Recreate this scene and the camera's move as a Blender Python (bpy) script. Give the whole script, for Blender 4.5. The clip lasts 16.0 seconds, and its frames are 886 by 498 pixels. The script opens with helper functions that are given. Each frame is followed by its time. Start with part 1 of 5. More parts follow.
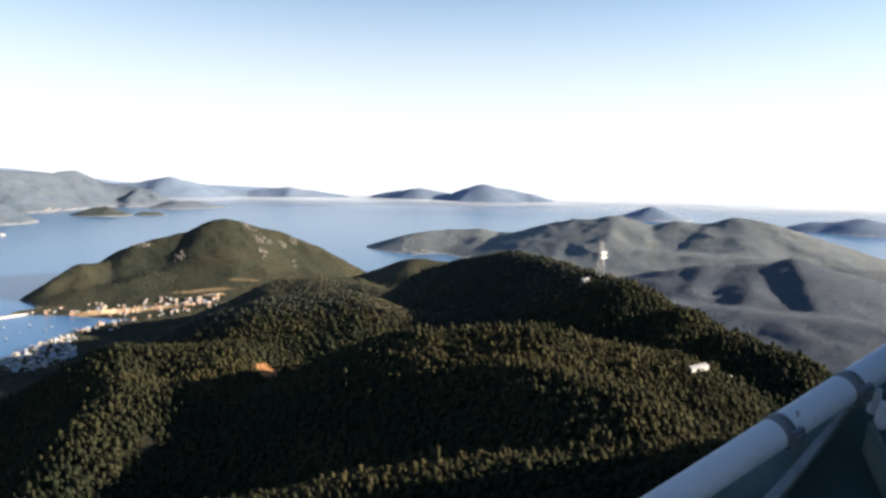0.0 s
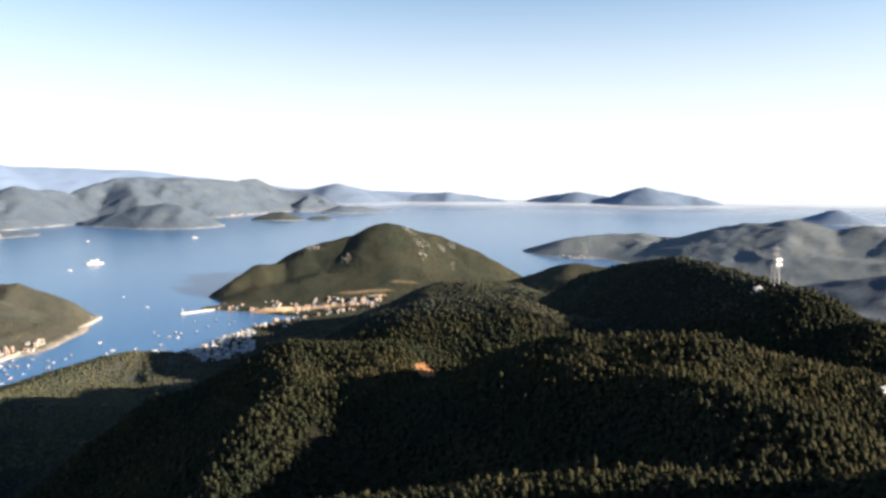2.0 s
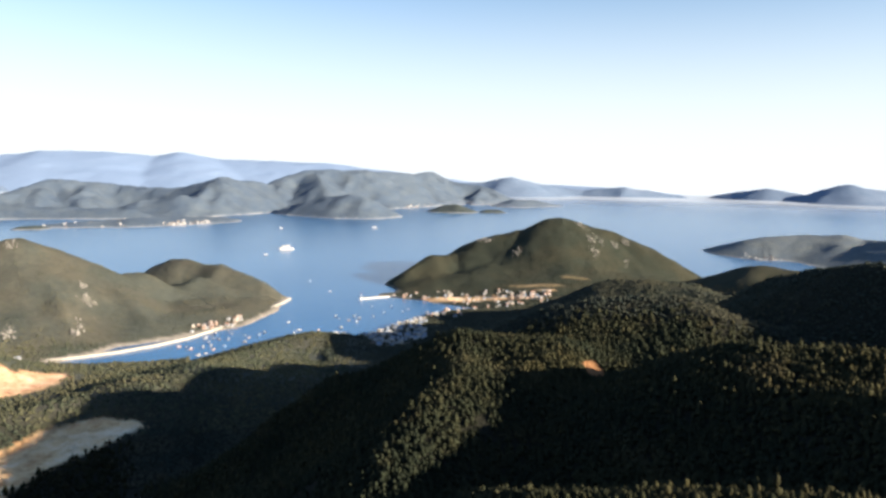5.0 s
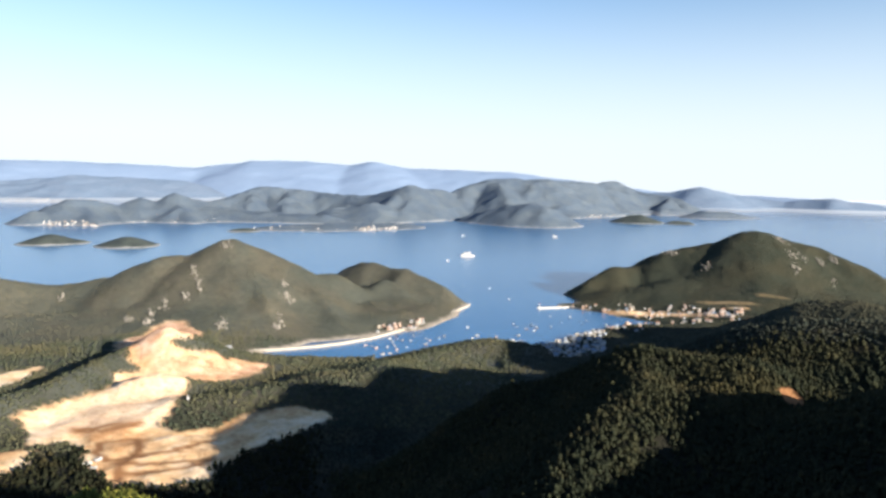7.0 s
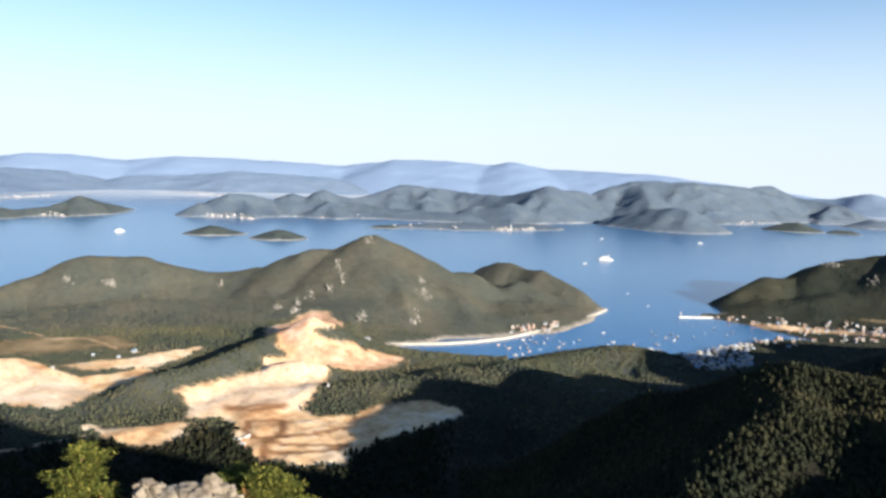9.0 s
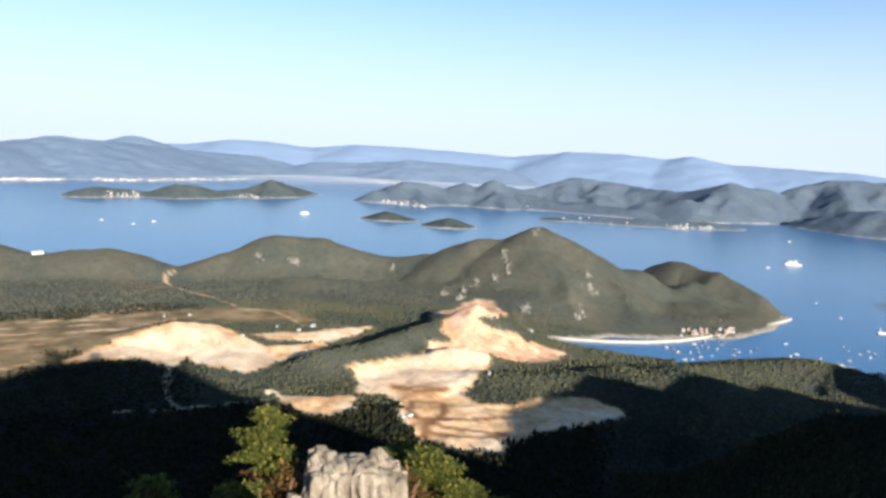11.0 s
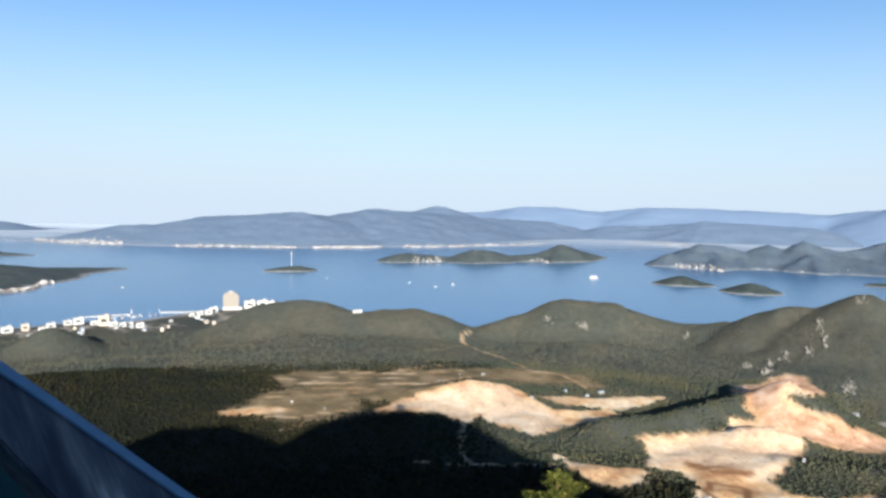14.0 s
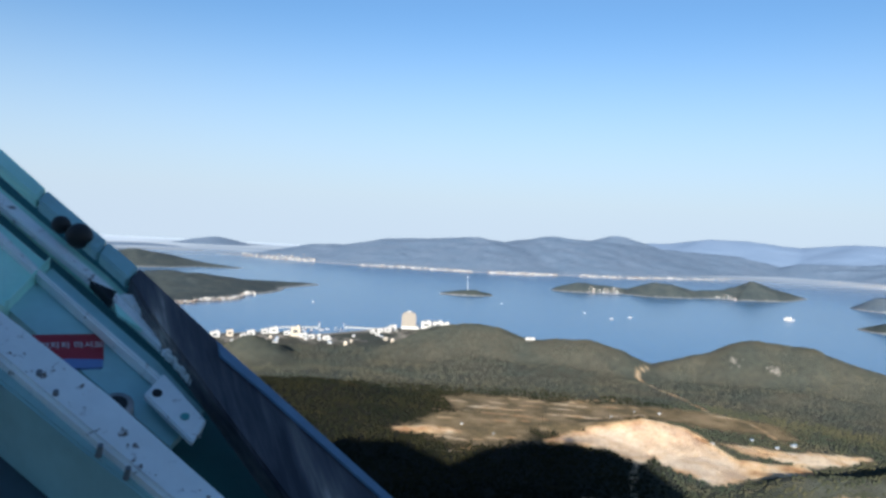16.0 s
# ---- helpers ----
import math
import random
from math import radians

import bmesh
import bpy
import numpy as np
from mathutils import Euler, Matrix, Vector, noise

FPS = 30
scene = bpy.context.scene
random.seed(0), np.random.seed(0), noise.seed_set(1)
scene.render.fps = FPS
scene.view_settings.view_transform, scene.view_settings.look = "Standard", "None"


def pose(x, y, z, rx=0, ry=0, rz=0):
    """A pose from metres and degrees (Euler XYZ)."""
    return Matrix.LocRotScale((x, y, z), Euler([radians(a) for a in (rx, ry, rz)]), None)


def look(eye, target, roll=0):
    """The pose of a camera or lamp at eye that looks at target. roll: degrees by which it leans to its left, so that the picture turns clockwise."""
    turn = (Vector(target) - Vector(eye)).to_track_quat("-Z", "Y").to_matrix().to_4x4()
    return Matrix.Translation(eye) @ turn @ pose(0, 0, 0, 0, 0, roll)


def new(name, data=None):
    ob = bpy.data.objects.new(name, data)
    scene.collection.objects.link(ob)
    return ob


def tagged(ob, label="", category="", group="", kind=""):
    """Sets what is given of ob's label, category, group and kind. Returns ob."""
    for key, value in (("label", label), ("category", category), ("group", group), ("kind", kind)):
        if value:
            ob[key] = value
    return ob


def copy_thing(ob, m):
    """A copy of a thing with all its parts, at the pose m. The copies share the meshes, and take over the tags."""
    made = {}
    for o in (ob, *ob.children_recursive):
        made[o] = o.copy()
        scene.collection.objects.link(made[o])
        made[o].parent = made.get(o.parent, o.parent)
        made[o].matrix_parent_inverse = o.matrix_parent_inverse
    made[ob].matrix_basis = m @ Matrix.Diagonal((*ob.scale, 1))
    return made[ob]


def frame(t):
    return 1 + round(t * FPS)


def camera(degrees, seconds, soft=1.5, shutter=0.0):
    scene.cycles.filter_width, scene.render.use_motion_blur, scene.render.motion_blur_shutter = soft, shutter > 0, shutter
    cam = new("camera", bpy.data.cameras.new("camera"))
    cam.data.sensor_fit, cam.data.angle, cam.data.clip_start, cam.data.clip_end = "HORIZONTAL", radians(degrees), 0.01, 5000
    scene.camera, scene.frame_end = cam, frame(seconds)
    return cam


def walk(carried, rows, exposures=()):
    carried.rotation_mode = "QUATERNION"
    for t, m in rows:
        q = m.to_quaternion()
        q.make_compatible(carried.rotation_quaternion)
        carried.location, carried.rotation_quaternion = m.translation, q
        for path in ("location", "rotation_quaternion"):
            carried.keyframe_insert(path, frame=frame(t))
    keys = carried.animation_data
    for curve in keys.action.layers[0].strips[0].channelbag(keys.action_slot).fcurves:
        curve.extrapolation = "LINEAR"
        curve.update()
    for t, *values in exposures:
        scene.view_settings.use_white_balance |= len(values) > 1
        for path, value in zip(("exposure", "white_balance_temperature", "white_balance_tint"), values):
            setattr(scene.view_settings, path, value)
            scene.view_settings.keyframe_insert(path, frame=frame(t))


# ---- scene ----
# The camera turns on the summit deck; the land is laid out in bearing (degrees to the left of +y) and distance.
EYE = 160.0
cam = camera(63.44, 16.0, soft=3.0)
TURNS = [
    (0.0, 0.00, -6.08, 1.22),
    (0.5, 2.39, -6.28, 1.64),
    (1.0, 5.76, -6.11, 1.48),
    (1.5, 9.28, -5.98, 0.80),
    (2.0, 12.54, -5.92, 0.40),
    (2.5, 14.92, -6.17, -0.16),
    (3.0, 17.05, -6.43, -0.22),
    (5.5, 29.40, -6.26, 0.91),
    (6.0, 33.04, -5.91, 1.04),
    (6.5, 36.59, -5.88, 1.27),
    (7.0, 40.58, -6.03, 0.85),
    (7.5, 43.93, -6.10, 1.44),
    (8.0, 46.90, -6.01, 1.32),
    (10.5, 60.29, -7.20, 3.04),
    (11.0, 64.84, -7.44, 2.88),
    (11.5, 68.43, -7.73, 1.86),
    (12.0, 71.16, -7.54, 0.61),
    (12.5, 75.20, -6.41, 0.13),
    (13.0, 78.31, -5.12, 0.57),
    (13.5, 82.65, -3.94, 0.90),
    (14.0, 87.86, -3.11, 1.06),
    (14.5, 92.52, -2.87, 1.67),
    (15.0, 95.75, -2.34, 1.93),
    (15.5, 99.11, -1.87, 3.12),
    (16.0, 101.92, -1.44, 2.96),
]
ARM = 0.3  # held at arm's length from the turning body
walk(cam, [(t, pose(-ARM * math.sin(radians(yaw)), ARM * math.cos(radians(yaw)), EYE, 90 + pitch, 0, yaw) @ pose(0, 0, 0, 0, 0, roll))
           for t, yaw, pitch, roll in TURNS],
     exposures=[(0.0, 2.08, 6450, 12), (5.5, 2.0, 6100, 10), (8.0, 1.86, 5800, 9), (12.0, 1.70, 5550, 8), (16.0, 1.40, 5350, 7)])

# ---- light ----
SUN_BEARING, SUN_HEIGHT = -89.0, 15.5
world = bpy.data.worlds.new("sky")
scene.world = world
world.use_nodes = True
wn, wl = world.node_tree.nodes, world.node_tree.links
sky = wn.new("ShaderNodeTexSky")
sky.sky_type = "NISHITA"
sky.sun_disc = False
sky.sun_elevation, sky.sun_rotation = radians(SUN_HEIGHT), radians(-SUN_BEARING)
sky.air_density, sky.dust_density, sky.ozone_density = 1.0, 0.4, 2.5
way, cut, low, join = wn.new("ShaderNodeTexCoord"), wn.new("ShaderNodeSeparateXYZ"), wn.new("ShaderNodeMath"), wn.new("ShaderNodeCombineXYZ")
low.operation, low.inputs[1].default_value = "MAXIMUM", 0.045
wl.new(way.outputs["Generated"], cut.inputs[0])
wl.new(cut.outputs["X"], join.inputs["X"])
wl.new(cut.outputs["Y"], join.inputs["Y"])
wl.new(cut.outputs["Z"], low.inputs[0])
wl.new(low.outputs[0], join.inputs["Z"])
wl.new(join.outputs[0], sky.inputs["Vector"])
# sea haze pales the sky towards the horizon
fade, haze = wn.new("ShaderNodeMapRange"), wn.new("ShaderNodeMix")
fade.interpolation_type = "SMOOTHSTEP"
for key, value in (("From Min", -0.02), ("From Max", 0.30), ("To Min", 0.92), ("To Max", 0.0)):
    fade.inputs[key].default_value = value
haze.data_type = "RGBA"
haze.inputs["B"].default_value = (5.3, 5.4, 5.5, 1)
wl.new(cut.outputs["Z"], fade.inputs["Value"])
wl.new(fade.outputs["Result"], haze.inputs["Factor"])
wl.new(sky.outputs[0], haze.inputs["A"])
wl.new(haze.outputs["Result"], wn["Background"].inputs["Color"])
wn["Background"].inputs["Strength"].default_value = 0.05
sun = new("sun", bpy.data.lights.new("sun", "SUN"))
sun.data.energy, sun.data.angle, sun.data.color = 5.0, radians(0.6), (1.0, 0.84, 0.63)
sun.matrix_world = look((900 * math.cos(radians(SUN_BEARING + 90)), 900 * math.sin(radians(SUN_BEARING + 90)), 900 * math.tan(radians(SUN_HEIGHT))), (0, 0, 0))


# ---- helpers of this scene ----
def spot(bearing, far, z=0.0):
    a = radians(bearing)
    return Vector((-far * math.sin(a), far * math.cos(a), z))


def fbm(x, y, size, octaves=4, seed=0.0):
    """Smooth value noise on arrays, about -1 to 1."""
    total, gain, norm = np.zeros_like(x), 1.0, 0.0
    for k in range(octaves):
        u, v = x / size * 2**k + seed * 7.3 + k * 13.7, y / size * 2**k - seed * 3.1 + k * 5.9
        iu, iv = np.floor(u), np.floor(v)
        fu, fv = u - iu, v - iv
        fu, fv = fu * fu * (3 - 2 * fu), fv * fv * (3 - 2 * fv)

        def lattice(a, b):
            h = np.sin(a * 127.1 + b * 311.7 + seed * 17.0) * 43758.5453
            return (h - np.floor(h)) * 2 - 1
        total += gain * ((lattice(iu, iv) * (1 - fu) + lattice(iu + 1, iv) * fu) * (1 - fv)
                         + (lattice(iu, iv + 1) * (1 - fu) + lattice(iu + 1, iv + 1) * fu) * fv)
        norm += gain
        gain *= 0.5
    return total / norm


class Ridge:
    """A ridge of hills: a crest line of (bearing, distance, height) and the slope of its flanks."""

    def __init__(self, slope, crest, round_top=12.0):
        self.slope, self.top, self.crest = slope, round_top, crest
        self.line = [tuple(spot(b, r)[:2]) + (float(z),) for b, r, z in crest]

    def height(self, x, y):
        best = np.full_like(x, -1e3)
        line = self.line if len(self.line) > 1 else self.line * 2
        for (ax, ay, az), (bx, by, bz) in zip(line, line[1:]):
            dx, dy = bx - ax, by - ay
            s = np.clip(((x - ax) * dx + (y - ay) * dy) / (dx * dx + dy * dy + 1e-9), 0, 1)
            d = np.hypot(x - ax - s * dx, y - ay - s * dy)
            best = np.maximum(best, az + s * (bz - az) - self.slope * (np.sqrt(d * d + self.top**2) - self.top))
        return best


def smooth_max(layers, k):
    top = np.max(layers, axis=0)
    return top + k * np.log(sum(np.exp((h - top) / k) for h in layers))


def step(a, b, v):
    s = np.clip((v - a) / (b - a), 0, 1)
    return s * s * (3 - 2 * s)


def sheet(name, xs, ys, zs, rows, cols, material, masks=None, kind="structure", label="", category="", keep=None):
    """A grid of rows x cols points as one smooth mesh."""
    i = np.arange(rows * cols).reshape(rows, cols)
    quads = np.stack([i[:-1, :-1], i[:-1, 1:], i[1:, 1:], i[1:, :-1]], -1).reshape(-1, 4)
    if keep is not None:
        quads = quads[keep.ravel()[quads].any(axis=1)]
    me = bpy.data.meshes.new(name)
    me.vertices.add(rows * cols)
    me.vertices.foreach_set("co", np.stack([xs, ys, zs], -1).astype(np.float32).ravel())
    me.loops.add(len(quads) * 4)
    me.loops.foreach_set("vertex_index", quads.astype(np.int32).ravel())
    me.polygons.add(len(quads))
    me.polygons.foreach_set("loop_start", np.arange(0, len(quads) * 4, 4, dtype=np.int32))
    me.polygons.foreach_set("use_smooth", np.ones(len(quads), dtype=bool))
    for key, value in (masks or {}).items():
        me.attributes.new(key, "FLOAT", "POINT").data.foreach_set("value", value.astype(np.float32).ravel())
    me.update(calc_edges=True)
    me.validate()
    me.materials.append(material)
    return tagged(new(name, me), label, category, kind=kind)


# ---- materials ----
class Mat:
    def __init__(self, name, roughness=0.8, metallic=0.0):
        self.m = bpy.data.materials.new(name)
        self.m.use_nodes = True
        self.n, self.l = self.m.node_tree.nodes, self.m.node_tree.links
        self.b = self.n["Principled BSDF"]
        self.b.inputs["Roughness"].default_value = roughness
        self.b.inputs["Metallic"].default_value = metallic
        if roughness >= 0.9:
            self.b.inputs["Specular IOR Level"].default_value = 0.06
        self.where = self.n.new("ShaderNodeTexCoord").outputs["Object"]

    def noise(self, scale, detail=4.0, rough=0.6, stretch=None):
        t = self.n.new("ShaderNodeTexNoise")
        t.inputs["Scale"].default_value, t.inputs["Detail"].default_value, t.inputs["Roughness"].default_value = scale, detail, rough
        if stretch:
            m = self.n.new("ShaderNodeMapping")
            m.inputs["Scale"].default_value = stretch
            self.l.new(self.where, m.inputs["Vector"])
            self.l.new(m.outputs[0], t.inputs["Vector"])
        else:
            self.l.new(self.where, t.inputs["Vector"])
        return t.outputs["Fac"]

    def ramp(self, fac, stops):
        r = self.n.new("ShaderNodeValToRGB")
        while len(r.color_ramp.elements) < len(stops):
            r.color_ramp.elements.new(0.5)
        for e, (p, c) in zip(r.color_ramp.elements, stops):
            e.position, e.color = p, (*c, 1)
        self.l.new(fac, r.inputs["Fac"])
        return r.outputs["Color"]

    def mix(self, fac, a, b, blend="MIX"):
        m = self.n.new("ShaderNodeMix")
        m.data_type, m.blend_type = "RGBA", blend
        for socket, v in ((m.inputs["Factor"], fac), (m.inputs["A"], a), (m.inputs["B"], b)):
            if isinstance(v, bpy.types.NodeSocket):
                self.l.new(v, socket)
            else:
                socket.default_value = (*v, 1) if isinstance(v, tuple) else v
        return m.outputs["Result"]

    def attribute(self, name):
        a = self.n.new("ShaderNodeAttribute")
        a.attribute_name = name
        return a.outputs["Fac"]

    def color(self, c):
        if isinstance(c, tuple):
            self.b.inputs["Base Color"].default_value = (*c, 1)
        else:
            self.l.new(c, self.b.inputs["Base Color"])
        return self

    def bump(self, fac, strength=0.5, distance=0.1):
        b = self.n.new("ShaderNodeBump")
        b.inputs["Strength"].default_value, b.inputs["Distance"].default_value = strength, distance
        self.l.new(fac, b.inputs["Height"])
        self.l.new(b.outputs[0], self.b.inputs["Normal"])
        return self

def ground_material():
    m = Mat("wooded_ground", 0.95)
    woods = m.ramp(m.noise(0.35, 5, 0.7), [(0.3, (0.024, 0.027, 0.021)), (0.5, (0.036, 0.039, 0.030)), (0.72, (0.050, 0.050, 0.039))])
    patch = m.ramp(m.noise(0.012, 3, 0.6), [(0.42, (0.75, 0.85, 0.8)), (0.6, (1.15, 1.0, 0.8))])
    woods = m.mix(0.6, woods, patch, "MULTIPLY")
    # dark floor litter that also carries the shade under the near woods
    shaded_litter = m.ramp(m.noise(0.5, 5, 0.7), [(0.3, (0.012, 0.013, 0.010)), (0.7, (0.022, 0.021, 0.015))])
    # far canopy tone, with haze and the headland's stronger light in it
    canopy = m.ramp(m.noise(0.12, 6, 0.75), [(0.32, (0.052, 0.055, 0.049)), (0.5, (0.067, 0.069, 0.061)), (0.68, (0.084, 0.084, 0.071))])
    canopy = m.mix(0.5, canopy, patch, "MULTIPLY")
    woods = m.mix(m.attribute("near"), m.mix(m.attribute("hill"), woods, canopy), shaded_litter)
    soil = m.ramp(m.noise(0.03, 7, 0.72), [(0.30, (0.36, 0.18, 0.08)), (0.39, (0.52, 0.30, 0.145)), (0.49, (0.66, 0.45, 0.25)), (0.62, (0.78, 0.63, 0.45))])
    scars = m.ramp(m.noise(0.16, 5, 0.75), [(0.36, (0.45, 0.36, 0.30)), (0.50, (1, 1, 1))])
    soil = m.mix(0.5, soil, scars, "MULTIPLY")
    specks = m.ramp(m.noise(0.35, 4, 0.8), [(0.32, (0.20, 0.16, 0.13)), (0.41, (0.50, 0.42, 0.34)), (0.6, (0.68, 0.60, 0.52))])
    soil = m.mix(0.4, soil, m.mix(m.attribute("pale"), soil, specks))
    soil = m.mix(m.attribute("red"), soil, m.ramp(m.noise(0.07, 6, 0.75), [(0.34, (0.20, 0.11, 0.065)), (0.48, (0.46, 0.27, 0.165)), (0.66, (0.66, 0.46, 0.33))]))
    soil = m.mix(m.attribute("track"), soil, (0.24, 0.12, 0.055))
    field = m.ramp(m.noise(0.05, 5, 0.6), [(0.34, (0.100, 0.084, 0.048)), (0.48, (0.165, 0.122, 0.066)), (0.62, (0.25, 0.185, 0.108))])
    rock = m.ramp(m.noise(0.25, 5, 0.7), [(0.3, (0.17, 0.15, 0.12)), (0.65, (0.36, 0.32, 0.27))])
    c = m.mix(m.attribute("field"), woods, field)
    c = m.mix(m.attribute("soil"), c, soil)
    c = m.mix(m.attribute("rock"), c, rock)
    return m.color(c).bump(m.noise(0.5, 4, 0.7), 1.0, 1.5).m


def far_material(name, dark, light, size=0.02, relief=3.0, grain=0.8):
    """Woods seen from far off: patches of two greens with distance haze put into them, dark crowns, pale rock at the
    shore.
    """
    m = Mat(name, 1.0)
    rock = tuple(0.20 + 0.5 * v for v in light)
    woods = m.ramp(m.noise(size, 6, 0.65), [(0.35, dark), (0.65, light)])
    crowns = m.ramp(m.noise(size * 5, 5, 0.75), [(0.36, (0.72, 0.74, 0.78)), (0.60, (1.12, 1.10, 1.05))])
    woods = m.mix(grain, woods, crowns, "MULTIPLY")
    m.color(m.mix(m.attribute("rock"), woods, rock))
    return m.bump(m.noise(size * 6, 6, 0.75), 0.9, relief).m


def water_material():
    m = Mat("sea_water", 0.19)
    m.color(m.ramp(m.noise(0.004, 4, 0.55, (1, 0.35, 1)), [(0.35, (0.019, 0.086, 0.208)), (0.65, (0.026, 0.101, 0.232))]))
    m.b.inputs["IOR"].default_value = 1.33
    m.b.inputs["Specular IOR Level"].default_value = 0.8
    return m.bump(m.noise(0.25, 4, 0.6), 0.22, 0.5).m


GROUND, WATER = ground_material(), water_material()
# hill tones grow paler and bluer with distance: haze put into the base colours
WARM = far_material("hazed_olive_hills", (0.104, 0.128, 0.156), (0.134, 0.149, 0.154), 0.03, 5.0, 0.8)
NEAR_RIDGE = far_material("hazed_slate_hills", (0.064, 0.082, 0.114), (0.084, 0.098, 0.118), 0.04, 5.0, 0.8)
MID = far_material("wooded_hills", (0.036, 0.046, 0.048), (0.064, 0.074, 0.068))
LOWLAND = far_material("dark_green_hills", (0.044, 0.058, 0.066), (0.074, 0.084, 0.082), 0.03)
HAZY = far_material("hazed_green_hills", (0.070, 0.096, 0.138), (0.093, 0.115, 0.142), 0.02, 4.0, 0.6)
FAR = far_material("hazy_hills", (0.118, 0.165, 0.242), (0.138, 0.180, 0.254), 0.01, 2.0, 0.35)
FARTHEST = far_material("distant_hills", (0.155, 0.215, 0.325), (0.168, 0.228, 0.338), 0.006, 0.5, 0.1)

# ---- sea ----
rings = np.concatenate([np.linspace(250, 1500, 40), np.linspace(1550, 6500, 60)])
turns = np.radians(np.linspace(-180, 180, 241))
gx, gy = -rings[:, None] * np.sin(turns), rings[:, None] * np.cos(turns)
sheet("sea", gx, gy, np.zeros_like(gx), len(rings), len(turns), WATER, label="calm blue sea channel between wooded islands", category="sea")

# ---- the home land: summit, wooded spurs, valley, headlands ----
VILLAGE_HILL = Ridge(0.62, [(30.2, 956, -43.8), (29.6, 961, -13.5), (28.8, 971, 18.6), (26.8, 998, 35.8), (24.8, 1022, 38.2), (23.1, 1037, 57.9), (20.6, 1048, 68.2), (18.5, 1055, 70.8), (17.6, 1058, 89.8), (17, 1060, 92.1), (16.3, 1062, 89.9), (14.1, 1068, 75), (11.8, 1074, 62.7), (10.5, 1078, 55), (9.6, 1081, 27), (7.3, 1087, -1.6), (6.3, 1089, -31.2)], 6)
TOWER_HILL = Ridge(0.8, [(4.3, 461, 80.3), (2.7, 445, 91.5), (0.5, 427, 104.6), (-1.8, 415, 112.1), (-4, 403, 116), (-5.5, 395, 118.3), (-7.5, 383, 119), (-9.6, 370, 117.2), (-11.8, 357, 115.5), (-12.6, 351, 115), (-14.7, 338, 112.1), (-16.7, 326, 96.8), (-18.7, 319, 102.4), (-20.7, 312, 92.3), (-22.5, 305, 94.9), (-24.3, 300, 92.6), (-26.4, 294, 91.8)], 10)
BACK_SPUR = Ridge(0.5, [(24.5, 650, 3), (19.4, 600, 41), (15.8, 560, 59), (12.2, 545, 75), (10.3, 540, 77.6), (7.1, 530, 77), (4, 510, 76)], 15)
MIDDLE_SPUR = Ridge(0.55, [(24, 455, 36), (19.4, 367, 79), (15.8, 358, 91), (13.1, 356, 96.4), (7.1, 356, 100.6), (2.6, 351, 93), (-0.6, 340, 83)], 14)
HOLLOW_SPUR = Ridge(0.6, [(2.8, 250, 101.5), (-0.6, 245, 103), (-7.2, 245, 106.1), (-12.6, 250, 100.2), (-17.2, 258, 97.4), (-20.9, 265, 89), (-26, 275, 80.5), (-40, 290, 67.8)], 12)
HOLLOW_TOP = Ridge(0.66, [(2, 238, 96), (-2.1, 228, 98.5), (-8.8, 205, 103.5), (-14, 190, 106)], 10)
RIB = Ridge(0.68, [(24, 310, 81), (24.5, 275, 82), (27, 240, 75), (30, 210, 64), (32.5, 180, 55), (36, 140, 48)], 7)
SUMMIT_RIDGE = Ridge(0.9, [(180, 150, 142), (180, 113, 145.5), (180, 89, 139), (180, 72, 135.5), (180, 52, 148), (180, 36, 154.5), (180, 24, 157.5), (-150, 14, 157), (-90, 6, 156)], 5)
# unseen crest beside the camera, added to cast shadow into the valley
SHADE_CREST = Ridge(1.6, [(-86.2, 30.1, 164), (-76.5, 51.4, 169), (-68.2, 64.6, 173), (-60.1, 92.3, 172), (-55.8, 120.9, 162), (-53.1, 150, 159), (-49.3, 197.8, 150), (-57, 262.4, 160)], 5)
SHOULDER = Ridge(0.9, [(72, 8, 153.5), (73, 18, 150), (76, 24, 147.5)], 5)
WOOD_KNOLL = Ridge(0.42, [(61.6, 456, 19.5), (59, 450, 21.5), (57, 452, 22), (55, 460, 21.5)], 7)
LIT_WOOD = Ridge(0.32, [(56, 462, 17), (50, 468, 27), (45, 480, 26), (42, 515, 15)], 8)
TIP = Ridge(0.8, [(48.7, 972, 3.9), (48, 965, 33.3), (47.1, 956, 40.1), (46.2, 945, 40.3), (44.8, 928, 34.2), (43.5, 911, 35.2), (42.8, 902, 30.5), (41.6, 888, 24.2), (40.5, 877, 18.2), (39.8, 871, 4.6), (38.9, 867, -17.4), (38.4, 866, -51.3)], 5)
TIP_APRON = Ridge(0.22, [(48, 740, 9), (44.5, 760, 9), (42, 805, 7), (40.4, 850, 3.5)], 6)
FAR_SPUR = Ridge(0.5, [(24, 770, 3), (19.4, 705, 21), (15.8, 700, 36), (12.2, 690, 54), (10.3, 690, 56), (7.1, 690, 53)], 12)
SHORE_SLOPE = Ridge(0.16, [(43, 455, 14), (37, 480, 11), (33, 500, 10), (28, 530, 9), (24, 560, 8)], 25)
LEFT_SPUR = Ridge(1.0, [(58, 330, 8), (48, 318, 17), (42, 316, 35), (38, 314, 51), (34.5, 314, 63), (29.3, 314, 70), (24.6, 312, 82.5)], 8)
SPUR_HEAD = Ridge(0.6, [(24.6, 312, 82.5), (19.8, 308, 84.8), (16.2, 304, 83.7), (14.2, 300, 76.5)], 6)
SPUR_FACE = Ridge(0.55, [(17.5, 300, 83), (17.5, 283, 81.5), (19.5, 272, 81), (22.5, 252, 77), (26, 235, 72)], 10)
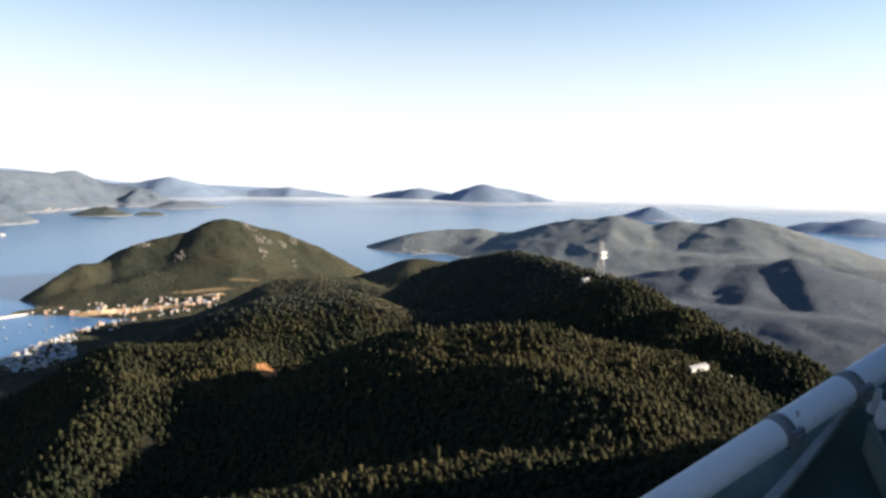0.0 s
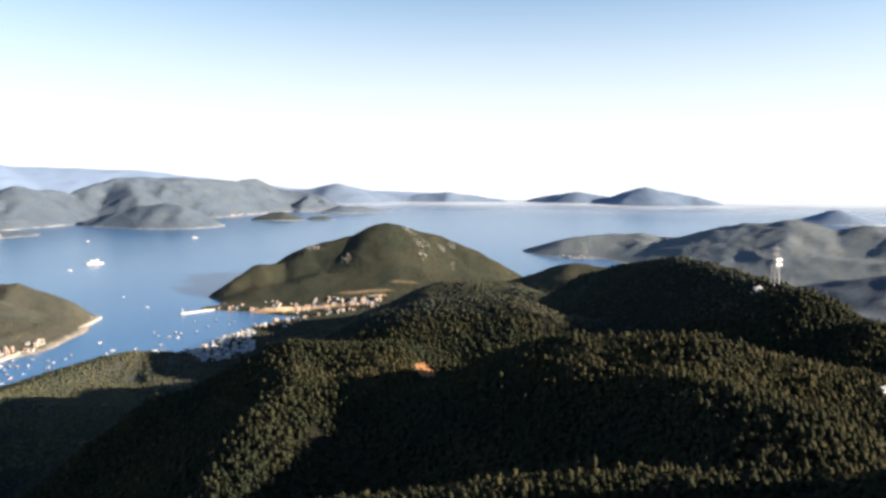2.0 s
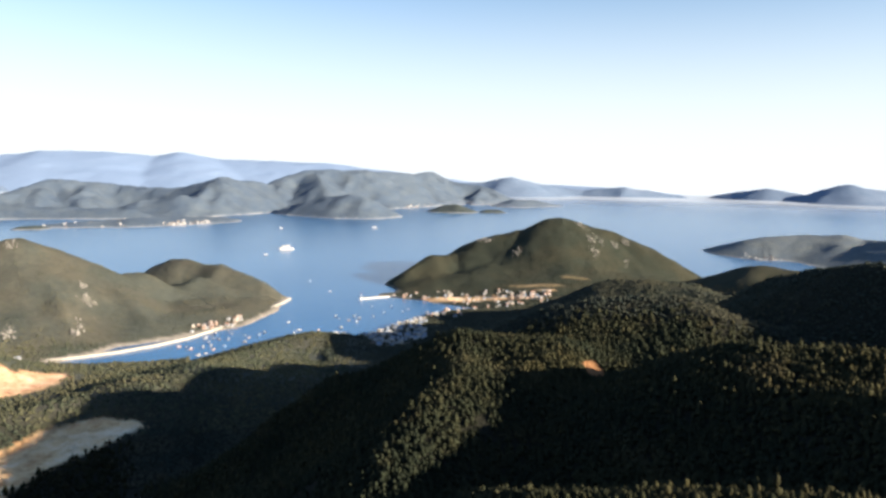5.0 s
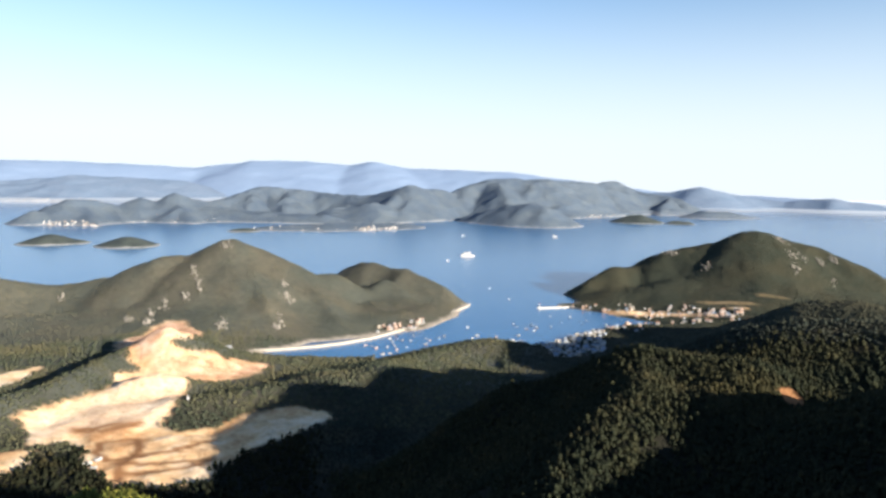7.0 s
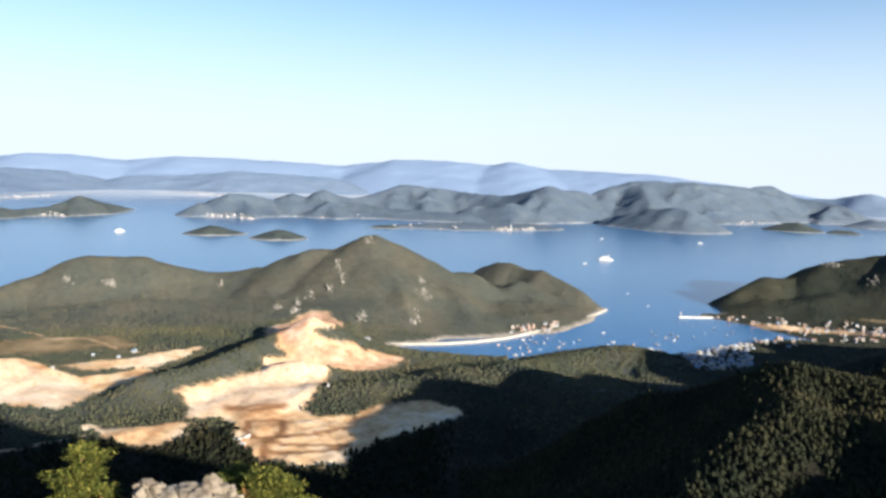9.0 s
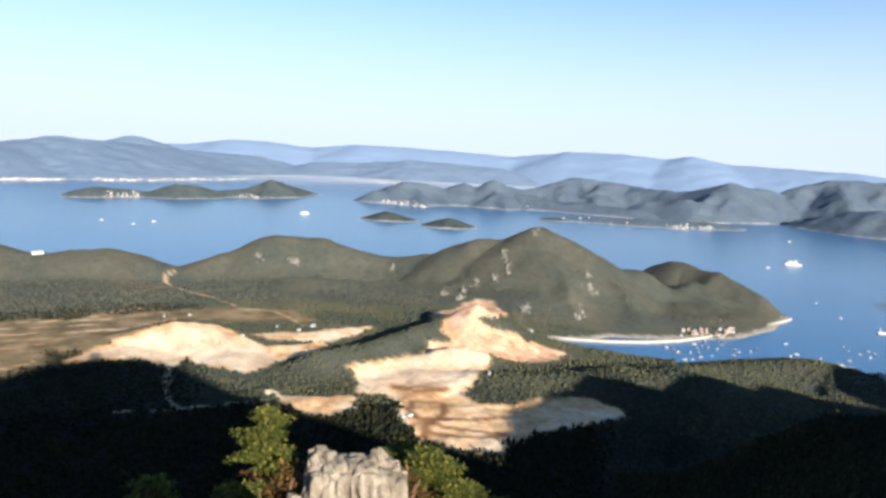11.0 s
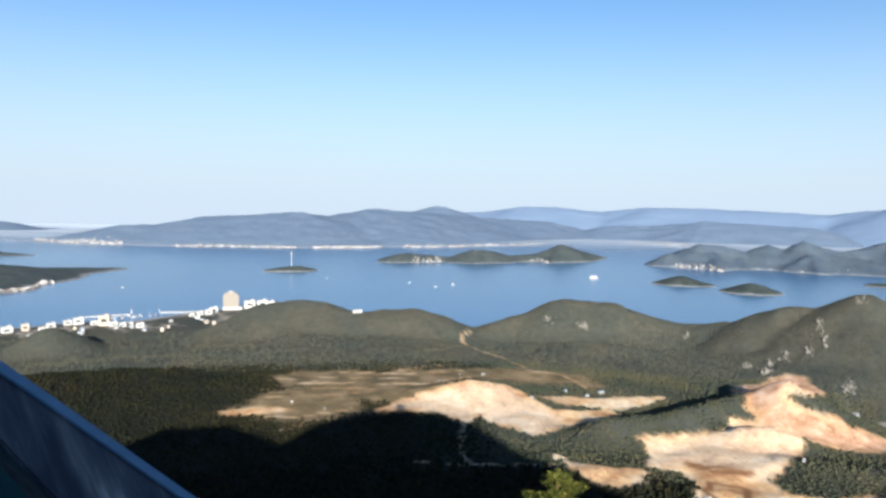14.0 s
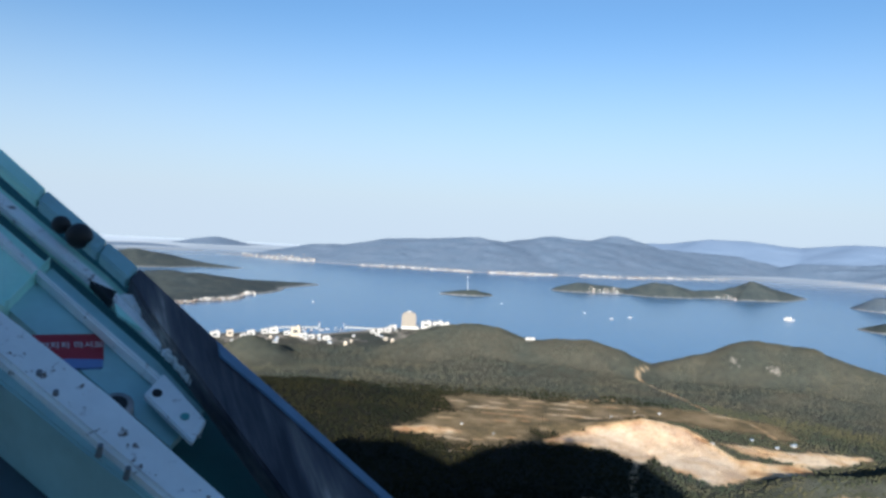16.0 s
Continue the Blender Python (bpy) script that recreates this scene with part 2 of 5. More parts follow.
# hidden behind the head, added to lengthen the spur's shadow on the valley
SPUR_BACK = Ridge(0.62, [(27, 318, 73), (24.6, 322, 79), (21, 325, 80), (18, 320, 78)], 6)
NEAR_SPUR = Ridge(0.55, [(24, 125, 88), (15.8, 140, 93), (5.9, 145, 94), (-5.5, 150, 96), (-13.8, 155, 98), (-23.3, 160, 103), (-40, 170, 120), (-62, 150, 138), (-85, 110, 150)], 10)
BAY_HILL = Ridge(0.4, [(8, 900, 4), (5.7, 871, 34.3), (5, 862, 42.8), (3.6, 847, 53.5), (1.8, 830, 59), (0.5, 825, 58), (-1.3, 819, 58.4)], 10)
SOUTH_RIDGE = Ridge(0.3, [(4, 1510, -64.1), (3.2, 1510, 17.6), (1.9, 1530, 31.3), (-0.3, 1559, 35.5), (-2.8, 1554, 41.7), (-4.3, 1551, 33.6), (-6.5, 1525, 38.1), (-8.2, 1499, 33.8), (-9.5, 1494, 65.2), (-10.7, 1489, 72.8), (-12.3, 1483, 76.9), (-13.4, 1480, 79.8), (-14.2, 1481, 75.6), (-15.2, 1481, 51), (-16.4, 1482, 64.6), (-18.3, 1483, 75.4), (-20.1, 1484, 71.4), (-21.2, 1485, 77.2), (-22.3, 1485, 84.8), (-23.7, 1486, 81), (-24.7, 1487, 61.5), (-26, 1488, 59)], 10)
WEST_RIDGE = Ridge(0.28, [(-15.3, 883, 5.5), (-16.6, 907, 14.7), (-18.5, 941, 44.8), (-20.4, 953, 49.7), (-22.2, 958, 49.3), (-23.9, 962, 54.8), (-26.1, 968, 64.3)], 14)
HEADLAND = Ridge(0.55, [(49.5, 867, 33.8), (50.2, 863, 34.8), (51.5, 855, 30.8), (52.8, 850, 28.2), (54.1, 850, 30.6), (55.4, 850, 39.8), (56.3, 850, 75.6), (57, 850, 82.2), (57.5, 850, 81.4), (58.3, 851, 72.3), (59.6, 853, 62.5), (60.8, 854, 61.4), (62.4, 856, 60.4), (63.6, 858, 56.2), (64.7, 859, 41), (66.2, 863, 42.5), (68.9, 872, 37.3), (70.5, 877, 39.4), (72.1, 882, 43.2), (73.3, 886, 46.8), (74.1, 888, 50.7), (76.2, 895, 52.1), (77.9, 900, 54.3), (78.8, 896, 49.1), (80, 889, 38.7), (81.8, 880, 30.9), (83.9, 861, 24.6), (85.5, 850, 15.5)], 6)
NORTH_HILL = Ridge(0.5, [(85.3, 850, 18), (86.6, 852, 25.1), (88, 853, 34.9), (89.4, 855, 37.5), (91.6, 857, 35.6), (93.5, 859, 33.6), (95.3, 872, 32.3), (97.1, 890, 41.3), (98.9, 900, 45.1), (100.7, 900, 47), (102.5, 900, 24.3), (104.2, 897, 23.8), (105.1, 895, 6.6), (106.3, 892, -3.5), (108.5, 881, -10.7), (110.5, 867, -21.1), (112.2, 857, -27.3), (113.8, 854, -0.8), (115.3, 853, 16), (116.5, 852, 26.4), (117.1, 852, -14.3), (122, 840, 6)], 8)
SADDLE = Ridge(0.06, [(123, 760, 6), (112, 770, 3), (103, 790, 4)], 60)
MARINA_BACK = Ridge(0.06, [(118, 925, 2.6), (112, 925, 2.6), (106.5, 960, 2.6)], 16)
WEST_WOODS = Ridge(0.22, [(126, 560, 40), (112, 620, 24), (106, 600, 12)], 30)
QUARRY_KNOLL = Ridge(0.6, [(59.0, 560, 17.1), (59.8, 562, 30.2), (60.9, 565, 38.9), (61.8, 566, 42.3), (62.7, 566, 38.6), (63.9, 563, 33.6), (64.7, 559, 31.3), (66.8, 525, 31.7), (68.6, 507, 30.4), (70.2, 494, 29.2), (72.5, 480, 28.1), (74.8, 468, 26.5)], 4)
QUARRY_STEP = Ridge(0.8, [(61, 498, 23), (62.8, 495, 28.5), (64.7, 492, 29), (66, 490, 24), (67.4, 490, 18), (69.2, 490, 12)], 4)
SAND_MOUND = Ridge(0.42, [(92.3, 557, 12), (90.5, 557, 15), (88.4, 557, 20), (86.7, 557, 23.5), (85.5, 557, 25.8), (84.2, 557, 25), (83.2, 557, 23.5), (82, 555, 19.5), (80.6, 550, 15), (79, 545, 11)], 5)
QUARRY_BACK = Ridge(0.42, [(60.5, 566, 28), (59, 570, 22), (55, 556, 14)], 8)
HEAD_SPUR = Ridge(0.62, [(56.6, 830, 62), (55.6, 795, 50), (54.8, 750, 32), (54.2, 700, 10)], 5)
HEAD_RIB = Ridge(0.62, [(52.6, 825, 36), (51.5, 800, 33), (50, 765, 24), (49, 725, 10)], 5)
VILLAGE_FOOT = Ridge(0.3, [(26.5, 940, 14), (22, 960, 26), (17, 965, 34), (12, 990, 26)], 12)
HEAD_FOOT = Ridge(0.26, [(52, 745, 14), (58, 745, 24), (66, 760, 18), (76, 780, 20), (82, 790, 12)], 20)
NORTH_FOOT = Ridge(0.26, [(87, 770, 12), (94, 780, 18), (99, 800, 16), (104, 800, 8)], 20)
TIP_SIDE = Ridge(0.3, [(45.6, 815, 10), (43.5, 832, 9)], 12)
TIP_FRONT = Ridge(0.5, [(45.2, 875, 25), (44, 862, 18), (42, 860, 11), (40.5, 864, 5)], 8)
LITTLE_CAPE = Ridge(0.25, [(46, 500, 22), (43, 560, 12), (39.5, 620, 7.5), (36.5, 640, 9.5), (35.8, 642, 4)], 8)
VILLAGE_FLAT = Ridge(0.12, [(30.6, 885, 1.5), (28, 870, 2), (24, 840, 3), (20, 835, 6), (16, 840, 9)], 10)
MARINA_FLAT = Ridge(0.08, [(121, 985, 2), (115, 1030, 2), (111, 1000, 2), (105, 1110, 2), (101, 1150, 2)], 12)
# hidden behind the back spur, added to put the harbour town in shade
SHADE_SPUR = Ridge(0.5, [(15.8, 625, 46), (12.2, 620, 60), (10, 620, 63), (7, 610, 62), (4, 600, 57)], 12)
LAND = [RIB, WOOD_KNOLL, SHADE_SPUR, LITTLE_CAPE, VILLAGE_FLAT, MARINA_FLAT, MARINA_BACK, SADDLE, VILLAGE_HILL, TOWER_HILL, BACK_SPUR, MIDDLE_SPUR, HOLLOW_SPUR, SUMMIT_RIDGE, SHADE_CREST, TIP_FRONT, TIP_SIDE, SHOULDER, HOLLOW_TOP, SPUR_HEAD, SPUR_FACE, SPUR_BACK, LIT_WOOD, TIP, TIP_APRON, FAR_SPUR, SHORE_SLOPE, LEFT_SPUR, NEAR_SPUR, BAY_HILL, HEADLAND, NORTH_HILL, WEST_WOODS, QUARRY_KNOLL, QUARRY_STEP, SAND_MOUND, QUARRY_BACK, HEAD_SPUR, HEAD_RIB, VILLAGE_FOOT, HEAD_FOOT, NORTH_FOOT]


# the flat ground of the harbour town in the mountain's shade
HARBOUR = [(35.4, 560), (35.4, 648), (33.4, 657), (31.6, 667), (30.7, 693), (28.3, 739), (25.8, 777), (23.3, 793), (20, 800), (18, 760), (22, 600), (28, 500)]


def line_distance(lines, x, y):
    d = np.full_like(x, 1e3)
    for line in lines:
        pts = [spot(*p)[:2] for p in line]
        for (ax, ay), (bx, by) in zip(pts, pts[1:]):
            s = np.clip(((x - ax) * (bx - ax) + (y - ay) * (by - ay)) / ((bx - ax) ** 2 + (by - ay) ** 2), 0, 1)
            d = np.minimum(d, np.hypot(x - ax - s * (bx - ax), y - ay - s * (by - ay)))
    return d


def inside(outline, x, y):
    """Distance to an outline, negative inside it."""
    pts = [spot(*p)[:2] for p in outline]
    odd = np.zeros(x.shape, bool)
    for (ax, ay), (bx, by) in zip(pts, pts[1:] + pts[:1]):
        odd ^= ((ay > y) != (by > y)) & (x < (bx - ax) * (y - ay) / (by - ay + 1e-9) + ax)
    return np.where(odd, -1, 1) * line_distance([outline + outline[:1]], x, y)


def land_height(x, y):
    r, b = np.hypot(x, y), np.degrees(np.arctan2(-x, y))
    summit = -10 + 168.4 * np.exp(-np.maximum(r - 4, 0) / 125)
    # the valley floor falls from the fields to the harbour
    valley = 15 - 13 * step(64, 46, b) * step(430, 600, r) - 40 * step(600, 650, r) * step(59, 55, b) - 40 * step(720, 900, r)
    valley = np.where(b < 46, np.minimum(valley, 12 - 30 * step(530, 610, r) - 20 * step(38, 34, b)), valley)
    valley = np.where(b < 34, -25 + 38 * step(-8, -20, b) * step(900, 780, r), valley)
    layers = [ridge.height(x, y) for ridge in LAND] + [summit, valley, 1.9 - 0.9 * np.maximum(inside(HARBOUR, x, y), -0.5)]
    h = smooth_max(layers, 3.0)
    rough = np.clip((h - 2) / 25, 0, 1) * np.clip((r - 30) / 120, 0, 1)
    h = np.where(r < 14, np.minimum(h, 158.3 - 0.25 * r - 1.2 * np.maximum(y - 1.6, 0)), h)
    h = h + 0.25 * fbm(x, y, 2.5, 4, 9) * np.clip((r - 8) / 10, 0, 1) * (r < 200)
    ribs = 1 - 2 * np.abs(fbm(x, y, 130, 4, 4))
    h = h + rough * step(640, 740, r) * 7.0 * (ribs - 0.6)
    h = h - 2.5 * step(1.4, 0.2, h) * (b < 35)
    return h + rough * (5.0 * fbm(x, y, 90, 4, 1) + 0.9 * fbm(x, y, 14, 3, 2))


# bare ground: (bearing, distance, half width in degrees, half depth in metres)
CLEARING = [(13.9, 289, 1.0, 7)]
BARE = CLEARING + [(102.5, 520, 2.4, 8), (97.0, 594, 2.2, 3), (90.5, 586, 2.0, 3), (24, 846, 5.5, 12), (91.5, 607, 1.2, 3)]
WOODED = [(69.8, 398, 1.7, 18)]
# quarry outlines as (bearing, distance)
MOUND_SAND = [(92.4, 513), (91.3, 530), (89.6, 543), (88.0, 549), (86.7, 554), (85.5, 556), (84.2, 560), (82.9, 560), (81.4, 556), (80.0, 540), (78.4, 520), (77.8, 490), (80.3, 467), (82.5, 480), (83.8, 487), (84.6, 502), (85.7, 489), (87.2, 501), (88.4, 511), (90.1, 510)]
MOUND_FOOT = [(80.9, 516), (78.5, 524), (76.7, 523), (74.8, 537), (73.9, 530), (74.8, 513), (76.7, 500), (78.5, 486), (79.8, 473)]
SAND_STRIP = [(80.3, 551), (78.0, 565), (75.8, 563), (73.0, 579), (70.5, 591), (72.1, 559), (73.9, 544), (75.8, 542), (78.0, 543)]
RED_KNOLL = [(65.2, 632), (64.5, 658), (63.5, 671), (62.8, 699), (61.8, 712), (60.9, 709), (60.7, 690), (59.7, 673), (60.2, 561), (61.5, 554), (61.8, 549), (60.9, 545), (59.6, 544), (58.5, 549), (57.8, 546), (58.3, 535), (59.6, 527), (61.3, 520), (63.5, 522), (63.4, 538), (64.3, 543)]
RED_BENCH = [(59.6, 532), (56.9, 550), (54.5, 552), (55.4, 535), (58.3, 513), (60.2, 512), (61.5, 521)]
PALE_FACE = [(63.5, 529), (61.3, 526), (60.7, 494), (61.1, 477), (61.6, 443), (62.6, 430), (63.9, 422), (68.5, 436), (70.8, 424), (70.9, 445), (71.6, 461), (68.7, 474), (67.3, 485), (66.0, 490), (65.2, 516)]
QUARRY_FLOOR = [(70.8, 447), (68.5, 450), (62.5, 438), (62.2, 414), (60.9, 409), (58.3, 412), (58.5, 394), (59.0, 378), (58.7, 365), (59.4, 344), (62.3, 340), (65.9, 350), (66.5, 367), (67.5, 384), (68.3, 404), (68.6, 420), (70.8, 424)]
QUARRY_LANE = [(78.4, 425), (77.5, 417), (74.3, 410), (72.0, 413), (70.1, 408), (71.9, 392), (72.9, 385), (74.7, 385), (76.1, 394)]
SHADED_FLOOR = [(58.0, 414), (55.3, 428), (52.7, 428), (50.5, 421), (49.8, 411), (52.6, 396), (55.2, 382), (57.8, 360), (58.5, 356)]
QUARRY = [MOUND_SAND, MOUND_FOOT, SAND_STRIP, RED_KNOLL, RED_BENCH, PALE_FACE, QUARRY_FLOOR, QUARRY_LANE, SHADED_FLOOR]
TRACKS = [[(68.5, 440), (66.5, 433), (63.9, 432)],
          [(68.3, 436), (66.5, 428), (64.2, 429)],
          [(64.2, 410), (66.7, 411), (67.0, 393), (66.3, 381), (64.6, 380), (64.0, 391), (64.2, 410)],
          [(65.6, 353), (65.5, 370), (64.6, 379), (61.8, 381), (58.7, 394)],
          [(65.7, 374), (62.7, 367), (58.9, 365)],
          [(65.5, 360), (62.2, 357), (59.6, 358)]]
LANES = [[(100.7, 609), (98.3, 605), (94.9, 593)],
         [(93.6, 586), (89.6, 585), (85.5, 614)],
         [(91.4, 636), (89.2, 655), (88.0, 661)],
         [(80.9, 648), (78.5, 642), (77.1, 623), (76.2, 598), (73.9, 578), (72.1, 579)],
         [(85.4, 841), (86.1, 821), (86.3, 808), (85.8, 799), (83.8, 721), (81.2, 660)],
         [(85.9, 493), (86.2, 435), (85.5, 408)],
         [(89.7, 407), (85.5, 404), (80.2, 406), (78.4, 412)],
         [(23.4, 862), (20.5, 876), (17.2, 880)],
         [(100.9, 470), (98.8, 483)],
         [(96, 640), (91, 628), (86, 640)],
         [(103, 572), (99.5, 578), (96.5, 574), (93, 566)],
         [(101.5, 552), (98, 549), (94.6, 556)],
         [(98.8, 622), (95, 615), (91.5, 608), (88, 606)],
         [(102.6, 506), (99.6, 500), (97.4, 507), (95, 515)]]


# pale cliffs: (bearing, distance, half width in degrees, half depth in metres)
CLIFFS = [(57.5, 838, 0.35, 6), (59.8, 811, 0.2, 12), (59.5, 783, 0.2, 16), (60.5, 765, 0.15, 6), (63.0, 753, 0.2, 12), (63.2, 722, 0.2, 9), (64.6, 737, 0.22, 8), (57.8, 696, 0.25, 12), (58.1, 690, 0.2, 8), (52.9, 763, 0.5, 7),
          (53.5, 715, 0.2, 14), (53.8, 694, 0.15, 8), (53.2, 785, 0.2, 6), (79.4, 859, 0.3, 8), (76.6, 848, 0.4, 5), (68.9, 846, 0.1, 4), (62.0, 763, 0.2, 12), (22.9, 1032, 0.5, 6), (20.2, 989, 0.35, 7), (15.4, 1052, 0.5, 6),
          (14.5, 1023, 0.35, 8), (13.8, 1033, 0.3, 8), (14.1, 998, 0.25, 8), (12.7, 1042, 0.35, 6), (11.9, 1056, 0.25, 5), (11.7, 1009, 0.15, 10)]
# rocky made ground round the marina
SHORE_ROCK = [(117, 1010, 3.5, 30), (111, 1000, 2.5, 26), (105.5, 1100, 2.5, 28), (102.5, 1145, 2.0, 20)]


def blobs(spots, x, y, r, b, wobble):
    m = np.zeros_like(x)
    for sb, sr, wb, wr in spots:
        m = np.maximum(m, step(1.25, 0.8, np.hypot((b - sb) / wb, (r - sr) / wr) + wobble))
    return m


def masks_at(x, y, h=None):
    r, b = np.hypot(x, y), np.degrees(np.arctan2(-x, y))
    wide, fine = fbm(x, y, 40, 4, 5), fbm(x, y, 8, 3, 6)
    soil = blobs(BARE, x, y, r, b, 0.35 * wide + 0.15 * fine) * (1 - blobs(WOODED, x, y, r, b, 0.3 * wide + 0.3 * fine))
    # the quarry with ragged edges, its tracks and the lanes of the valley
    edge = np.min([inside(o, x, y) for o in QUARRY], axis=0) + 4 * wide + 3 * fine
    soil = np.maximum(soil, step(5.0, 0.5, edge)) * (1 - blobs(WOODED, x, y, r, b, 0.3 * wide + 0.3 * fine))
    soil = np.maximum(soil, 0.6 * step(2.2, 0.7, line_distance(LANES, x, y) + 1.5 * fine))
    track = step(3.2, 1.2, line_distance(TRACKS, x, y) + 1.2 * fine)
    pale = step(5, -5, np.minimum(inside(PALE_FACE, x, y), inside(MOUND_SAND, x, y) + 3) + 8 * wide)
    red = step(5, -5, np.minimum(inside(RED_KNOLL, x, y), inside(RED_BENCH, x, y)) + 8 * wide)
    track = np.maximum(track, blobs(CLEARING, x, y, r, b, -0.3 + 0.3 * fine))
    field = blobs([(18.7, 895, 2.2, 5), (15.4, 922, 1.3, 5), (92.5, 595, 10.5, 58), (98.5, 545, 4.5, 44), (84, 625, 11, 26)], x, y, r, b, 0.5 * wide + 0.2 * fine)
    rock = blobs(SHORE_ROCK, x, y, r, b, 1.7 * fine + 0.5 * wide + 0.28)
    if h is not None:
        rock = np.maximum(rock, step(1.7, 0.9, h + 0.6 * fine) * step(25, 33, b) * step(600, 640, r))
    # near darkens for shade; hill skips the village hill, which gets less sun
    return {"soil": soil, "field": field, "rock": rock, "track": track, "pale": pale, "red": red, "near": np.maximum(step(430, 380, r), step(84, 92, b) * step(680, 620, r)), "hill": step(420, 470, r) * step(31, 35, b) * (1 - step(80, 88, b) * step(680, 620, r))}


rings = np.concatenate([np.geomspace(0.3, 60, 70)[:-1], np.geomspace(60, 700, 300)[:-1], np.linspace(700, 1750, 200)])
turns = np.radians(np.concatenate([np.linspace(-180, -60, 80)[:-1], np.linspace(-60, 135, 660), np.linspace(135, 180, 30)[1:]]))
gx, gy = -rings[:, None] * np.sin(turns), rings[:, None] * np.cos(turns)
gz = land_height(gx, gy)
# rills and spoil heaps on the bare ground
gz = gz + masks_at(gx, gy)["soil"] * (np.hypot(gx, gy) > 300) * (2.6 * fbm(gx, gy, 26, 4, 11) + 0.8 * fbm(gx, gy, 7, 2, 12))
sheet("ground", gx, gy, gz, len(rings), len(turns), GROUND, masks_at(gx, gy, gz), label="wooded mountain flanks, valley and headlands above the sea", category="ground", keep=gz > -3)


# ---- islands and far shores ----
HEIGHTS = {}


def spurs(ridges, fall, seed, gap, side):
    """Side ridges that run down from the crests towards the near shore."""
    rng, out = random.Random(seed), []
    for ridge in ridges:
        for (b0, r0, z0), (b1, r1, z1) in zip(ridge.crest, ridge.crest[1:]):
            n = max(1, round(radians(abs(b1 - b0)) * r0 / gap))
            for k in range(n):
                s = (k + rng.uniform(0.1, 0.9)) / n
                b, r, z = b0 + s * (b1 - b0), r0 + s * (r1 - r0), z0 + s * (z1 - z0)
                if z > 14:
                    far = z / fall * rng.uniform(0.7, 1.05)
                    turn = math.degrees(far / r) * rng.uniform(-0.3, 0.3)
                    out.append(Ridge(side, [(b, r, z - 1.5), (b + 0.4 * turn, r - 0.45 * far, z * rng.uniform(0.5, 0.68)), (b + turn, r - far, z * 0.08)], 5))
    return out


def island(name, ridges, material, label, grain=50, swell=6.0, cell=14.0, fall=0, gap=110, side=0.32, plain=()):
    if fall:
        ridges = ridges + spurs(ridges, fall, len(label), gap, side)
    ridges = list(ridges) + list(plain)
    pts = np.array([p for ridge in ridges for p in ridge.line])
    reach = max((p[2] + 10) / ridge.slope for ridge in ridges for p in ridge.line) + 30
    x0, y0, x1, y1 = pts[:, 0].min() - reach, pts[:, 1].min() - reach, pts[:, 0].max() + reach, pts[:, 1].max() + reach
    nx, ny = int((x1 - x0) / cell) + 2, int((y1 - y0) / cell) + 2
    x, y = np.meshgrid(np.linspace(x0, x1, nx), np.linspace(y0, y1, ny))
    def height(px, py):
        h = smooth_max([ridge.height(px, py) for ridge in ridges], 2.0)
        ribs = 1 - 2 * np.abs(fbm(px, py, grain * 3, 5, 3))
        return h + swell * (ribs - 0.55) * np.clip((h + 2) / 30, 0.12, 1)

    HEIGHTS[label] = height
    h = height(x, y)
    shore = step(cell * 0.16 + 1.2, 0.8, h + 1.2 * fbm(x, y, 40, 3, 8))
    return sheet(name, x, y, h, ny, nx, material, {"rock": shore}, label=label, category="island", keep=h > -3)


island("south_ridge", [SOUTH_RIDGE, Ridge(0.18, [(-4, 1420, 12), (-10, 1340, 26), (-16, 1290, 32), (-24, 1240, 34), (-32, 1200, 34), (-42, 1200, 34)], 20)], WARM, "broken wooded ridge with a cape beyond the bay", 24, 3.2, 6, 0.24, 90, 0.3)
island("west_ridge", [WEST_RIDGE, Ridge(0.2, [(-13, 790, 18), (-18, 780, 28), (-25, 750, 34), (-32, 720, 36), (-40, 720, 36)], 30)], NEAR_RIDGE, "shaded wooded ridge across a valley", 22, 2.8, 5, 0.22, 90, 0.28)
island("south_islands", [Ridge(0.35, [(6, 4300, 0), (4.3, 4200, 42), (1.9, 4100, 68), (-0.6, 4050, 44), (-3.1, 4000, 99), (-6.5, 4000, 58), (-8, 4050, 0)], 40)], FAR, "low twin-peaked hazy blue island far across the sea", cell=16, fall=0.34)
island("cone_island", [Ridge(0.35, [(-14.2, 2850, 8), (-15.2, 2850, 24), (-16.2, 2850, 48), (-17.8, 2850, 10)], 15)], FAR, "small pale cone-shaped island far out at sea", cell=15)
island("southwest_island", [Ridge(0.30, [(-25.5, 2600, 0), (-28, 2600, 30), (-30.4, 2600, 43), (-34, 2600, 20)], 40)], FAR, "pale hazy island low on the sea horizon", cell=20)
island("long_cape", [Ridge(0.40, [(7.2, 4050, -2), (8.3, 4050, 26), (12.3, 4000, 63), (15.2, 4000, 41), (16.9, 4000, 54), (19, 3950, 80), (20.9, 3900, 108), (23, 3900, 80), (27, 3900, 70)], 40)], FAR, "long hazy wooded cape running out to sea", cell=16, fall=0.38)
